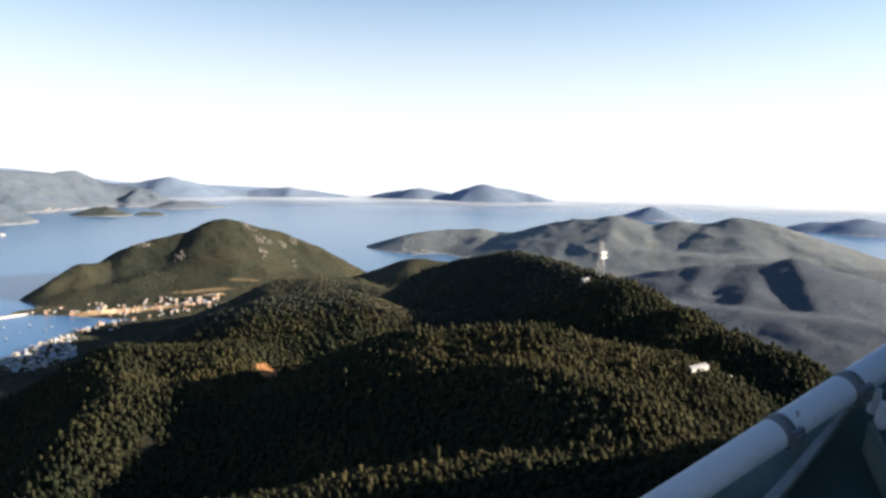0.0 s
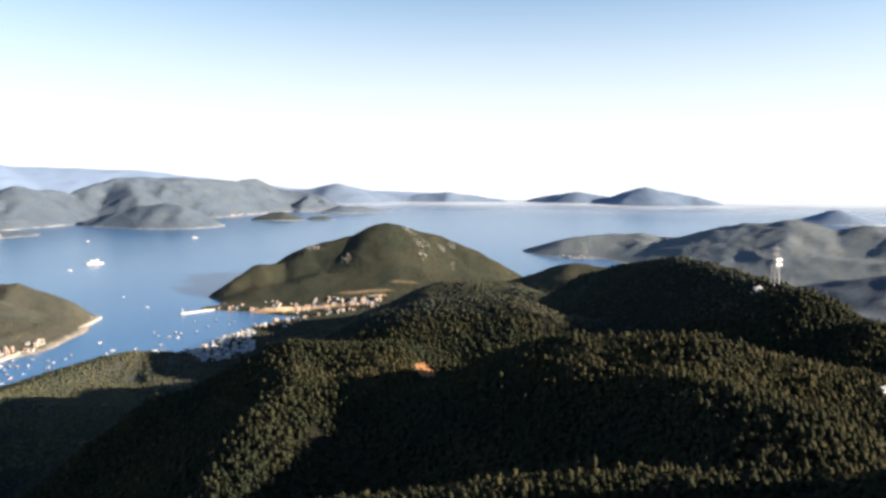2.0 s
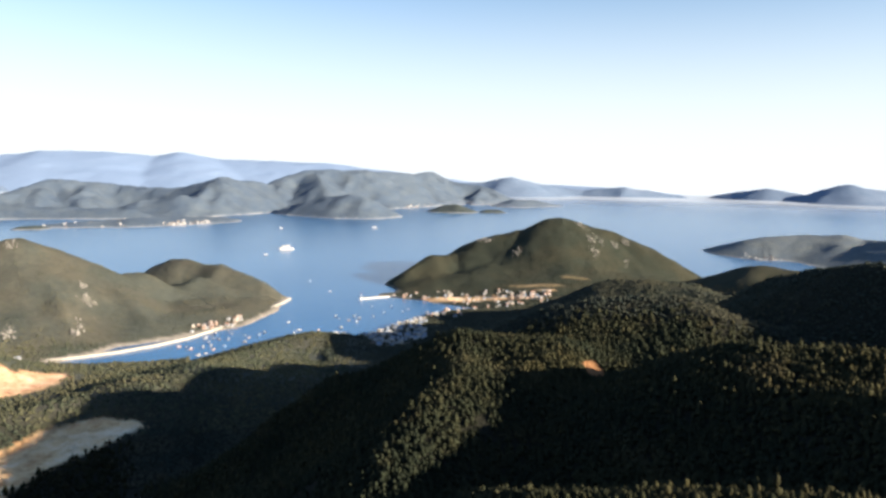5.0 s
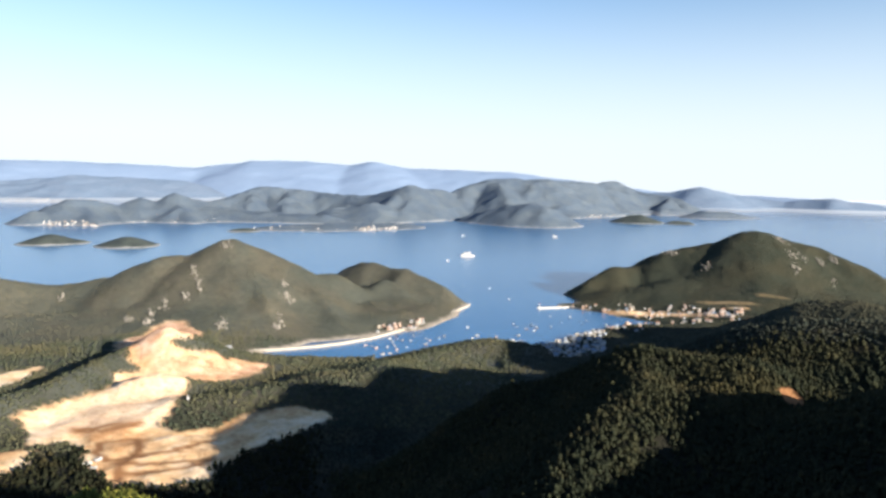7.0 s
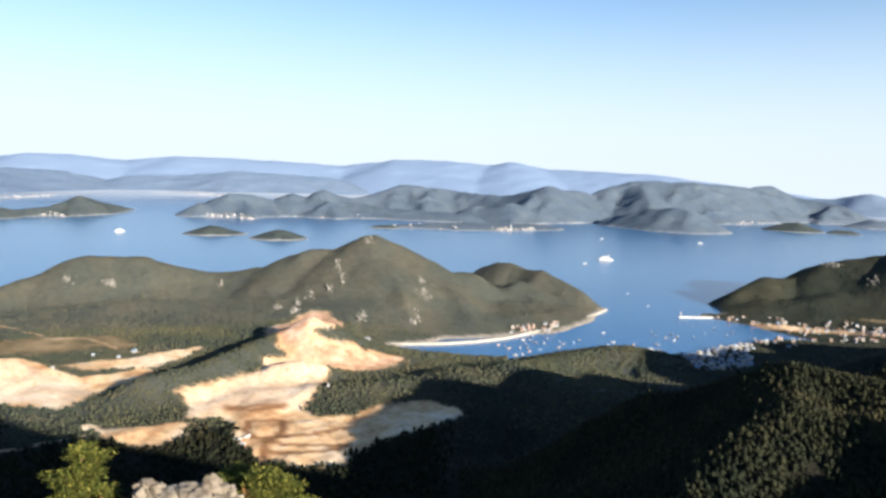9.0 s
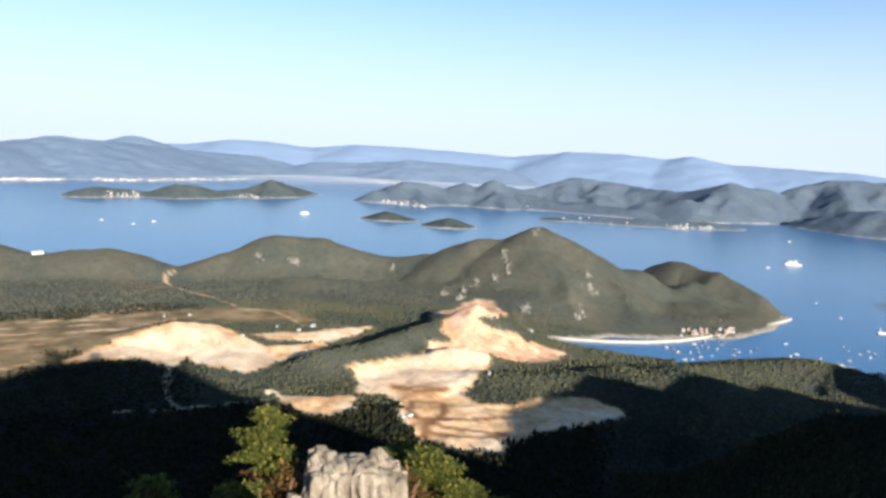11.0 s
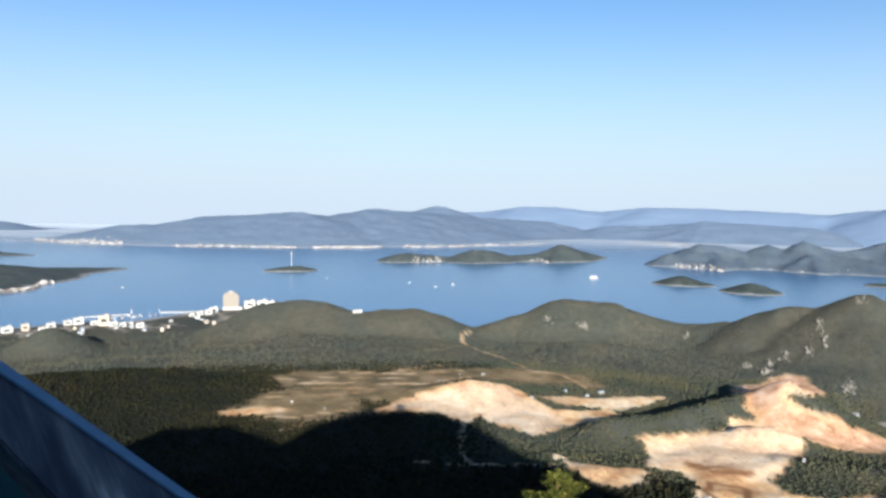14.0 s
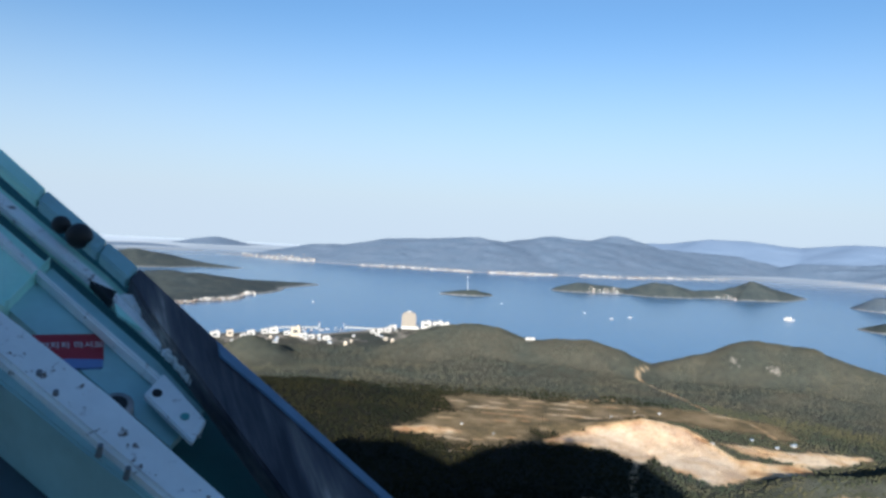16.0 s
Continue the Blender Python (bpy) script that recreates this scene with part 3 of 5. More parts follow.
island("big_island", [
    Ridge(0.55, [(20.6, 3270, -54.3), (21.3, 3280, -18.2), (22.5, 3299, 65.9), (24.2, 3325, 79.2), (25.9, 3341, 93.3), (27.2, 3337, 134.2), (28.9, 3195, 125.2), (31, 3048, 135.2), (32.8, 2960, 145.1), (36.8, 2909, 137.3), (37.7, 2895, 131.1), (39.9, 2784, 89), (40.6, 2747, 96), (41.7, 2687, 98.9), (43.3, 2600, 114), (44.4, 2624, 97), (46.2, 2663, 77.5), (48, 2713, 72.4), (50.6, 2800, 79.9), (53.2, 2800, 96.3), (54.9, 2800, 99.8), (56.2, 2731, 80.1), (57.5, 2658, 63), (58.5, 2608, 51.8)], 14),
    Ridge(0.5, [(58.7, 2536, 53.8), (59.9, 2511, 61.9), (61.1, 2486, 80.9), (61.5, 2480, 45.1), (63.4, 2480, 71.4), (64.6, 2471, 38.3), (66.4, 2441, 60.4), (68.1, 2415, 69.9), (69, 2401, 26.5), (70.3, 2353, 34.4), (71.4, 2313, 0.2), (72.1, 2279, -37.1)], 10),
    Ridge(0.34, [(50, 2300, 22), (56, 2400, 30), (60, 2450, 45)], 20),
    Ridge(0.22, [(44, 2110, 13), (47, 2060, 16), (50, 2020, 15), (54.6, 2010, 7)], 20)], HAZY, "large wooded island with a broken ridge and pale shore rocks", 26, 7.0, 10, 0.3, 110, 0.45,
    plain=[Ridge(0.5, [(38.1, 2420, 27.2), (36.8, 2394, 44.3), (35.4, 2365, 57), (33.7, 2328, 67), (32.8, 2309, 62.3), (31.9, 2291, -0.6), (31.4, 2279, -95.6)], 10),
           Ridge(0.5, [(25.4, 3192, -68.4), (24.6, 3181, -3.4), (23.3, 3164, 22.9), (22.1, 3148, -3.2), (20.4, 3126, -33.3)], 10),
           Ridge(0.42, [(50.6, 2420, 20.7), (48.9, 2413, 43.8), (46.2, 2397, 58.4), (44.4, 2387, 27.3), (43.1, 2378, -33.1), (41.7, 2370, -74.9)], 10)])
island("wooded_islet", [Ridge(0.35, [(70.6, 1725, 8), (69.4, 1735, 19), (67.9, 1720, 8)], 12)], MID, "small wooded islet ringed by pale shore rocks", 20, 1.5, 6)
island("wooded_islet", [Ridge(0.35, [(65.4, 1625, 8), (64.5, 1630, 19), (63.4, 1625, 6)], 12)], MID, "small domed wooded islet ringed by pale rocks", 20, 1.5, 6)
island("wooded_islet", [Ridge(0.35, [(56.7, 1960, 7), (55.8, 1960, 8)], 8)], MID, "tiny wooded islet close to a larger island", 20, 1.0, 5)
island("wooded_islet", [Ridge(0.35, [(26.4, 2575, 14), (25.9, 2575, 24), (25.3, 2575, 27), (24.8, 2575, 16)], 10)], MID, "dark oval wooded islet off a cape", 20, 1.5, 7)
island("rocky_islet", [Ridge(0.4, [(22.7, 2560, 11), (21.9, 2560, 11)], 8)], MID, "tiny rocky islet off a cape", 20, 1.0, 5)
island("wooded_islet", [Ridge(0.35, [(21.4, 3000, 10), (20.6, 3000, 30), (19, 3050, 24), (17, 3100, 4)], 14)], HAZY, "low hazy wooded islet off the cape", 25, 2.0, 10)
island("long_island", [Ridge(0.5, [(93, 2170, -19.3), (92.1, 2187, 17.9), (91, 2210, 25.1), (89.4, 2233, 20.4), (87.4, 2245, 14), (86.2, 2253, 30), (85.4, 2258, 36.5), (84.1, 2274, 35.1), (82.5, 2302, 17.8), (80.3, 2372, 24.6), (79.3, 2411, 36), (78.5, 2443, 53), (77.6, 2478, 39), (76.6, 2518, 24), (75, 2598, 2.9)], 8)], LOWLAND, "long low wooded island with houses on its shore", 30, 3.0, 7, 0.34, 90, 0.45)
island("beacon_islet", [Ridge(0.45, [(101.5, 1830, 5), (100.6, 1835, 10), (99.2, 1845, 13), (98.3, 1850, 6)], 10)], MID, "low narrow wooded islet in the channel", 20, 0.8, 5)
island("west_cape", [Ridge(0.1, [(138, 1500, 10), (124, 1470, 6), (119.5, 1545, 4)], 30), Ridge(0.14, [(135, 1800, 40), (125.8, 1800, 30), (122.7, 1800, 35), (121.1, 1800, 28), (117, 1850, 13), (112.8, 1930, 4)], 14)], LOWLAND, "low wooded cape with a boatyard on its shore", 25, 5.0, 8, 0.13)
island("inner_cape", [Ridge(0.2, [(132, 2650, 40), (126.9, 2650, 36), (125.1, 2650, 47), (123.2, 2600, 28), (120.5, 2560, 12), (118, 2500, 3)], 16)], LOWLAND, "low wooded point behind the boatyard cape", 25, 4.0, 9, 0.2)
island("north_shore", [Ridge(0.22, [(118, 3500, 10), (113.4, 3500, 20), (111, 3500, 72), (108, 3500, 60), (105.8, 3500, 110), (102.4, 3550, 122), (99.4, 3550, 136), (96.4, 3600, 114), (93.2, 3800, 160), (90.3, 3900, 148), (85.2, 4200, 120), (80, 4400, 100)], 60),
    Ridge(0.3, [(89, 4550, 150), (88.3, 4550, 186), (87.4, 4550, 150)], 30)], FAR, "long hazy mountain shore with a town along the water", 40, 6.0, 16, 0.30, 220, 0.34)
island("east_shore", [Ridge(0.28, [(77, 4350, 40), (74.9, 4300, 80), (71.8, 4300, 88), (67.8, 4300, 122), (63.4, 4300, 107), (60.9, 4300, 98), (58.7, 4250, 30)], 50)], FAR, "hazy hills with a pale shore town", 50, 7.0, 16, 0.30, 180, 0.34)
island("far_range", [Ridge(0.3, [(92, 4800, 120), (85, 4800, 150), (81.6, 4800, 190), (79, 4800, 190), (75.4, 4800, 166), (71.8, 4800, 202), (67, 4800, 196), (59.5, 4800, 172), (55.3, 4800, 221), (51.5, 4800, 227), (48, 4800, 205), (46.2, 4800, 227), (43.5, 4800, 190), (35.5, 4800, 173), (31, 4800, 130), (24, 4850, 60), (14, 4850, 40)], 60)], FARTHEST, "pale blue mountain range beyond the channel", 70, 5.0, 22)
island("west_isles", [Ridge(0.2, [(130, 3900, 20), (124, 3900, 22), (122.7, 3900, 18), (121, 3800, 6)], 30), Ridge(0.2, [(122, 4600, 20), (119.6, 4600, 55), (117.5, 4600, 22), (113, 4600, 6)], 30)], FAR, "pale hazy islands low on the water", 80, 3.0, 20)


# ---- low white mist over the far water: a flat sheet standing in for haze ----
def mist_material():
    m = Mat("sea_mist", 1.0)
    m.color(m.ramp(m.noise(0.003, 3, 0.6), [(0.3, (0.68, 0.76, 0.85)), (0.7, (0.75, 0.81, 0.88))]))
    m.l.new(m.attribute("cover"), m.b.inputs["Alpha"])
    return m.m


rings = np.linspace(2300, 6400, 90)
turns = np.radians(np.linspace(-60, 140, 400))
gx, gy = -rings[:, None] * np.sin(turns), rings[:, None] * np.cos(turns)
# cover thickens with distance from the camera, as haze would
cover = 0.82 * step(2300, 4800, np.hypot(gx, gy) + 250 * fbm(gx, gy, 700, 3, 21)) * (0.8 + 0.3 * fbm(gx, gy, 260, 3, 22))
sheet("sea_mist", gx, gy, 13 + 4 * fbm(gx, gy, 400, 2, 23), len(rings), len(turns), mist_material(), {"cover": np.clip(cover, 0, 0.85)}, kind="stuff", label="thin white mist sheet standing in for haze over the far sea", category="mist")

# ---- forest ----
def scatter(name, xs, ys, zs, sizes, templates, material, label, category, seed=1):
    """Many small plants in one mesh: each a turned and scaled copy of one of the templates (points, triangles)."""
    rng = np.random.default_rng(seed)
    pick, turn = rng.integers(0, len(templates), len(xs)), rng.uniform(0, 2 * math.pi, len(xs))
    points, faces, base = [], [], 0
    for k, (v, f) in enumerate(templates):
        at = np.nonzero(pick == k)[0]
        c, s = np.cos(turn[at])[:, None], np.sin(turn[at])[:, None]
        size = sizes[at][:, None]
        tall = size * rng.uniform(0.8, 1.3, len(at))[:, None]
        p = np.stack([xs[at][:, None] + size * (c * v[:, 0] - s * v[:, 1]), ys[at][:, None] + size * (s * v[:, 0] + c * v[:, 1]), zs[at][:, None] + tall * v[:, 2]], -1)
        points.append(p.reshape(-1, 3))
        faces.append((f[None] + base + (np.arange(len(at)) * len(v))[:, None, None]).reshape(-1, 3))
        base += len(at) * len(v)
    points, faces = np.concatenate(points), np.concatenate(faces)
    me = bpy.data.meshes.new(name)
    me.vertices.add(len(points))
    me.vertices.foreach_set("co", points.astype(np.float32).ravel())
    me.loops.add(faces.size)
    me.loops.foreach_set("vertex_index", faces.astype(np.int32).ravel())
    me.polygons.add(len(faces))
    me.polygons.foreach_set("loop_start", np.arange(0, faces.size, 3, dtype=np.int32))
    me.polygons.foreach_set("use_smooth", np.ones(len(faces), dtype=bool))
    me.update(calc_edges=True)
    me.materials.append(material)
    return tagged(new(name, me), label, category, kind="stuff")


def tuft(rng, layers):
    """A crown of a few crumpled clumps, one unit tall."""
    verts, tris = [], []
    for k in range(layers):
        bm = bmesh.new()
        bmesh.ops.create_icosphere(bm, subdivisions=1, radius=1.0)
        up = (k + 0.6) / layers
        wide = 0.40 * (1.15 - 0.7 * up) if layers > 1 else 0.52
        off = rng.uniform(-0.12, 0.12, 2)
        base = len(verts)
        for v in bm.verts:
            crumple = rng.uniform(0.7, 1.25)
            verts.append((v.co.x * wide * crumple + off[0], v.co.y * wide * crumple + off[1], up + v.co.z * 0.62 / layers * crumple))
        tris += [[base + v.index for v in f.verts] for f in bm.faces]
        bm.free()
    return np.array(verts), np.array(tris)


def clump(rng):
    """A crumpled eight-sided clump, one unit tall."""
    pts = np.array([(1, 0, 0.4), (0, 1, 0.4), (-1, 0, 0.4), (0, -1, 0.4), (0, 0, 1.0), (0, 0, -0.1)], float)
    pts[:, :2] *= 0.5
    pts *= rng.uniform(0.75, 1.25, pts.shape)
    return pts, np.array([(0, 1, 4), (1, 2, 4), (2, 3, 4), (3, 0, 4), (1, 0, 5), (2, 1, 5), (3, 2, 5), (0, 3, 5)])


def leaves_material(name, stops, autumn, bump=1.0):
    m = Mat(name, 0.95)
    c = m.ramp(m.n.new("ShaderNodeNewGeometry").outputs["Random Per Island"], stops)
    c = m.mix(0.7, c, m.ramp(m.noise(0.02, 4, 0.65), [(0.36, (0.55, 0.70, 0.65)), (0.64, (1.45, 1.25, 0.85))]), "MULTIPLY")
    c = m.mix(m.ramp(m.noise(0.028, 5, 0.7), [(0.56, (0, 0, 0)), (0.70, (0.8, 0.8, 0.8))]), c, autumn)
    return m.color(c).bump(m.noise(2.5, 4, 0.8), bump, 0.4).m


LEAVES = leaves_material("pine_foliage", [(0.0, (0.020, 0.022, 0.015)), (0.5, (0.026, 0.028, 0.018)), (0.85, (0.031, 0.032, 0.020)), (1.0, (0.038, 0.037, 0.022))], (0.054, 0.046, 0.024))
# darker copy of the pine foliage; the mountain's shade is in its colour
DARK_LEAVES = leaves_material("dark_and_shaded_foliage", [(0.0, (0.011, 0.013, 0.009)), (0.5, (0.015, 0.017, 0.011)), (1.0, (0.022, 0.022, 0.013))], (0.036, 0.030, 0.015))
# paler and bluer than the near pines: haze put into the colour
MIDDLE_LEAVES = leaves_material("hazed_spur_foliage", [(0.0, (0.034, 0.039, 0.036)), (0.5, (0.041, 0.046, 0.041)), (1.0, (0.052, 0.054, 0.045))], (0.074, 0.062, 0.040))
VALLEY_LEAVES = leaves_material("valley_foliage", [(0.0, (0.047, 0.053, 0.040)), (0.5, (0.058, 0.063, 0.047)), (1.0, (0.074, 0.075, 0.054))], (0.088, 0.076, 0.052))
# headland foliage, lightened and greyed in its colour for haze
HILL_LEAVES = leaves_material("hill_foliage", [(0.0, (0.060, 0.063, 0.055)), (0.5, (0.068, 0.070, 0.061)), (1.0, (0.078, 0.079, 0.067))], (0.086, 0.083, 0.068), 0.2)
# darker copy of the hill foliage; grazing light and shade are in its colour
SHORE_LEAVES = leaves_material("dim_lit_shore_foliage", [(0.0, (0.032, 0.036, 0.032)), (0.5, (0.038, 0.041, 0.036)), (1.0, (0.046, 0.048, 0.040))], (0.060, 0.056, 0.042), 0.3)
rng = np.random.default_rng(7)
TREES = [tuft(rng, 2) for _ in range(4)]
CLUMPS = [clump(rng) for _ in range(6)]


def plant(name, b0, b1, r0, r1, spacing, size, templates, label, seed, gap=0.35, leaf=None, low=1.0):
    rng = np.random.default_rng(seed)
    count = int(radians(b1 - b0) * (r1 * r1 - r0 * r0) / 2 / spacing**2)
    b, r = np.radians(rng.uniform(b0, b1, count)), np.sqrt(rng.uniform(r0 * r0, r1 * r1, count))
    x, y = -r * np.sin(b), r * np.cos(b)
    z = land_height(x, y)
    m = masks_at(x, y)
    fade = step(r1, r1 - 0.12 * (r1 - r0), r)
    ok = (z > 1.8) & (rng.uniform(0, 1, count) < fade + 0.02) & (np.maximum(m["soil"], np.maximum(m["field"] * 1.05, m["rock"])) < rng.uniform(gap, 0.95, count))
    ok &= np.minimum(np.degrees(b) - b0, b1 - np.degrees(b)) / 2.0 > rng.uniform(0, 1, count)
    ok &= fbm(x, y, 16, 3, 15) < rng.uniform(0.15, 0.9, count)
    x, y, z = x[ok], y[ok], z[ok]
    return scatter(name, x, y, z - 0.1 * size, size * np.clip(np.exp(rng.normal(0, 0.32, len(x))), 0.5, 1.9), [(v * np.array((1, 1, low)), f) for v, f in templates], leaf or LEAVES, label, "woods", seed)


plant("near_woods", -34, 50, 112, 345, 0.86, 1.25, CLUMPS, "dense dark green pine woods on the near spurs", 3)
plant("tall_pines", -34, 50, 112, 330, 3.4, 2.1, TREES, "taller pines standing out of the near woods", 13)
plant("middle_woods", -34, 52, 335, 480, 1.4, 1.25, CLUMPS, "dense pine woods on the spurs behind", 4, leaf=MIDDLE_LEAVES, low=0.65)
# foot of the mountain, its shade put into the leaf colour
plant("slope_woods", 50, 125, 200, 410, 1.9, 1.7, CLUMPS, "pine woods on the mountain's foot, darkened for its shade", 12, leaf=DARK_LEAVES)
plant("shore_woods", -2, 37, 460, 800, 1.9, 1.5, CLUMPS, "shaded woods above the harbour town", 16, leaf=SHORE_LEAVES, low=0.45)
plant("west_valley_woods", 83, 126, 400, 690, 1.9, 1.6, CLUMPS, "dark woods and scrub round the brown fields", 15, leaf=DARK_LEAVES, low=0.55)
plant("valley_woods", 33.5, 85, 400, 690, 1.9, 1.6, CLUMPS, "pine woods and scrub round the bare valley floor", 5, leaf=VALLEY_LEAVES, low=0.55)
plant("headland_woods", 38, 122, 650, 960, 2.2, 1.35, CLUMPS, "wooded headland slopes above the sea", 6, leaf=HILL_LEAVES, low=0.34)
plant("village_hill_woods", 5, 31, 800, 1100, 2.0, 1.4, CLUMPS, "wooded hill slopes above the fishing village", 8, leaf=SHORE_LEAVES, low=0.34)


# ---- pale cliffs that show through the woods of the headlands ----
def cliff_material():
    m = Mat("pale_cliff_stone", 0.95)
    return m.color(m.ramp(m.noise(0.3, 5, 0.7), [(0.3, (0.12, 0.112, 0.098)), (0.5, (0.19, 0.178, 0.158)), (0.7, (0.27, 0.255, 0.23))])).bump(m.noise(0.8, 4, 0.7), 0.8, 0.6).m


def cliffs():
    rng = np.random.default_rng(31)
    b, r = [], []
    for cb, cr, wb, wr in CLIFFS:
        n = int(26 + 110 * wb)
        branch = rng.normal(0, 0.45, n)
        b.append(cb + wb * branch + 0.12 * rng.normal(0, 1, n))
        r.append(cr + wr * (0.5 * rng.normal(0, 1, n) + 0.4 * branch))
    b, r = np.radians(np.concatenate(b)), np.concatenate(r)
    x, y = -r * np.sin(b), r * np.cos(b)
    scatter("pale_cliff", x, y, land_height(x, y) - 0.6, np.clip(1.15 * np.exp(rng.normal(0, 0.5, len(x))), 0.5, 4.0), CLUMPS, cliff_material(), "broken pale cliffs among the headland woods", "cliff", 32)


cliffs()

# ---- things: helpers ----
def part(name, bm, material, parent, label="", smooth=False):
    """One bmesh as one mesh object under a thing or a part."""
    me = bpy.data.meshes.new(name)
    bmesh.ops.recalc_face_normals(bm, faces=bm.faces)
    for f in bm.faces:
        f.smooth = smooth
    bm.to_mesh(me)
    bm.free()
    me.materials.append(material)
    ob = new(name, me)
    if parent:
        ob.parent = parent
    return tagged(ob, label) if label else ob


def thing(name, m, label, category, group=""):
    ob = new(name)
    ob.empty_display_size = 0.2
    ob.matrix_world = m
    return tagged(ob, label, category, group)


def box(size, at=(0, 0, 0), bevel=0.0, taper=1.0):
    bm = bmesh.new()
    bmesh.ops.create_cube(bm, size=1.0)
    for v in bm.verts:
        k = taper if v.co.z > 0 else 1.0
        v.co = Vector((v.co.x * size[0] * k + at[0], v.co.y * size[1] * k + at[1], v.co.z * size[2] + at[2]))
    if bevel:
        bmesh.ops.bevel(bm, geom=bm.edges[:], offset=bevel, segments=2, affect="EDGES")
    return bm


def prism(points, z0, z1, bevel=0.0):
    """A flat outline given thickness from z0 to z1."""
    bm = bmesh.new()
    low, high = [bm.verts.new((x, y, z0)) for x, y in points], [bm.verts.new((x, y, z1)) for x, y in points]
    bm.faces.new(low), bm.faces.new(high)
    for i in range(len(points)):
        j = (i + 1) % len(points)
        bm.faces.new((low[i], low[j], high[j], high[i]))
    bmesh.ops.recalc_face_normals(bm, faces=bm.faces)
    if bevel:
        bmesh.ops.bevel(bm, geom=[e for e in bm.edges if e.calc_length() > 4 * bevel], offset=bevel, segments=2, affect="EDGES")
    return bm


def rod(a, b, r0, r1=None, sides=8):
    """A straight tapered bar from a to b."""
    a, b = Vector(a), Vector(b)
    bm = bmesh.new()
    bmesh.ops.create_cone(bm, cap_ends=True, segments=sides, radius1=r0, radius2=r0 if r1 is None else r1, depth=(b - a).length)
    bmesh.ops.transform(bm, verts=bm.verts, matrix=Matrix.Translation((a + b) / 2) @ (b - a).to_track_quat("Z", "Y").to_matrix().to_4x4())
    return bm


def joined(parts):
    bm = bmesh.new()
    for p in parts:
        me = bpy.data.meshes.new("tmp")
        p.to_mesh(me)
        p.free()
        bm.from_mesh(me)
        bpy.data.meshes.remove(me)
    return bm


def paint(name, c, roughness=0.6, spread=0.15, scale=2.0, rust=0.0, metallic=0.0, bump=0.1):
    """Paint or plaster with worn patches and a fine grain."""
    m = Mat(name, roughness, metallic)
    dark, light = tuple(v * (1 - spread) for v in c), tuple(min(1, v * (1 + spread)) for v in c)
    col = m.ramp(m.noise(scale, 5, 0.7), [(0.3, dark), (0.7, light)])
    if rust:
        spots = m.ramp(m.noise(scale * 7, 4, 0.75), [(0.66 - rust, (0, 0, 0)), (0.72 - rust, (1, 1, 1))])
        col = m.mix(spots, col, (0.10, 0.06, 0.04))
    return m.color(col).bump(m.noise(scale * 12, 3, 0.6), bump, 0.01).m


WHITE = paint("white_plaster", (0.38, 0.37, 0.36), 0.8, 0.1, 0.3)
CREAM = paint("cream_plaster", (0.36, 0.31, 0.25), 0.8, 0.12, 0.3)
BEIGE = paint("weathered_beige_render", (0.205, 0.182, 0.158), 0.8, 0.15, 0.4)
BRIGHT = paint("bright_white_paint", (0.78, 0.78, 0.78), 0.5, 0.05, 1.0)
GREY = paint("grey_concrete", (0.42, 0.42, 0.41), 0.9, 0.2, 0.3)
BRICK = paint("orange_brick", (0.34, 0.23, 0.17), 0.85, 0.2, 0.4)
TILE = paint("orange_roof", (0.30, 0.16, 0.105), 0.7, 0.2, 0.5)
SLATE = paint("grey_roof", (0.20, 0.21, 0.23), 0.7, 0.2, 0.5)
BLUE = paint("blue_sheet_roof", (0.15, 0.21, 0.31), 0.5, 0.15, 0.5)
HULL_BLUE = paint("blue_hull", (0.08, 0.16, 0.30), 0.4, 0.15, 1.0)
STEEL = paint("galvanised_steel", (0.30, 0.30, 0.31), 0.45, 0.1, 1.0, metallic=0.4)
RED = paint("red_paint", (0.45, 0.05, 0.04), 0.5, 0.1, 1.0)
DARK = paint("dark_glass", (0.03, 0.04, 0.05), 0.2, 0.2, 1.0)
ROADWAY = paint("pale_concrete", (0.29, 0.27, 0.235), 0.9, 0.12, 0.2)
BARK = paint("pine_bark", (0.14, 0.08, 0.05), 0.95, 0.3, 6.0, bump=0.6)


def ground_at(bearing, far):
    p = spot(bearing, far)
    return float(land_height(np.array([p.x]), np.array([p.y]))[0])


def on_ground(bearing, far, turn=0.0, sink=0.15, size=1.0, z=None):
    p = spot(bearing, far)
    return Matrix.Translation((p.x, p.y, (ground_at(bearing, far) if z is None else z) - sink)) @ Matrix.Rotation(radians(turn), 4, "Z") @ Matrix.Scale(size, 4)


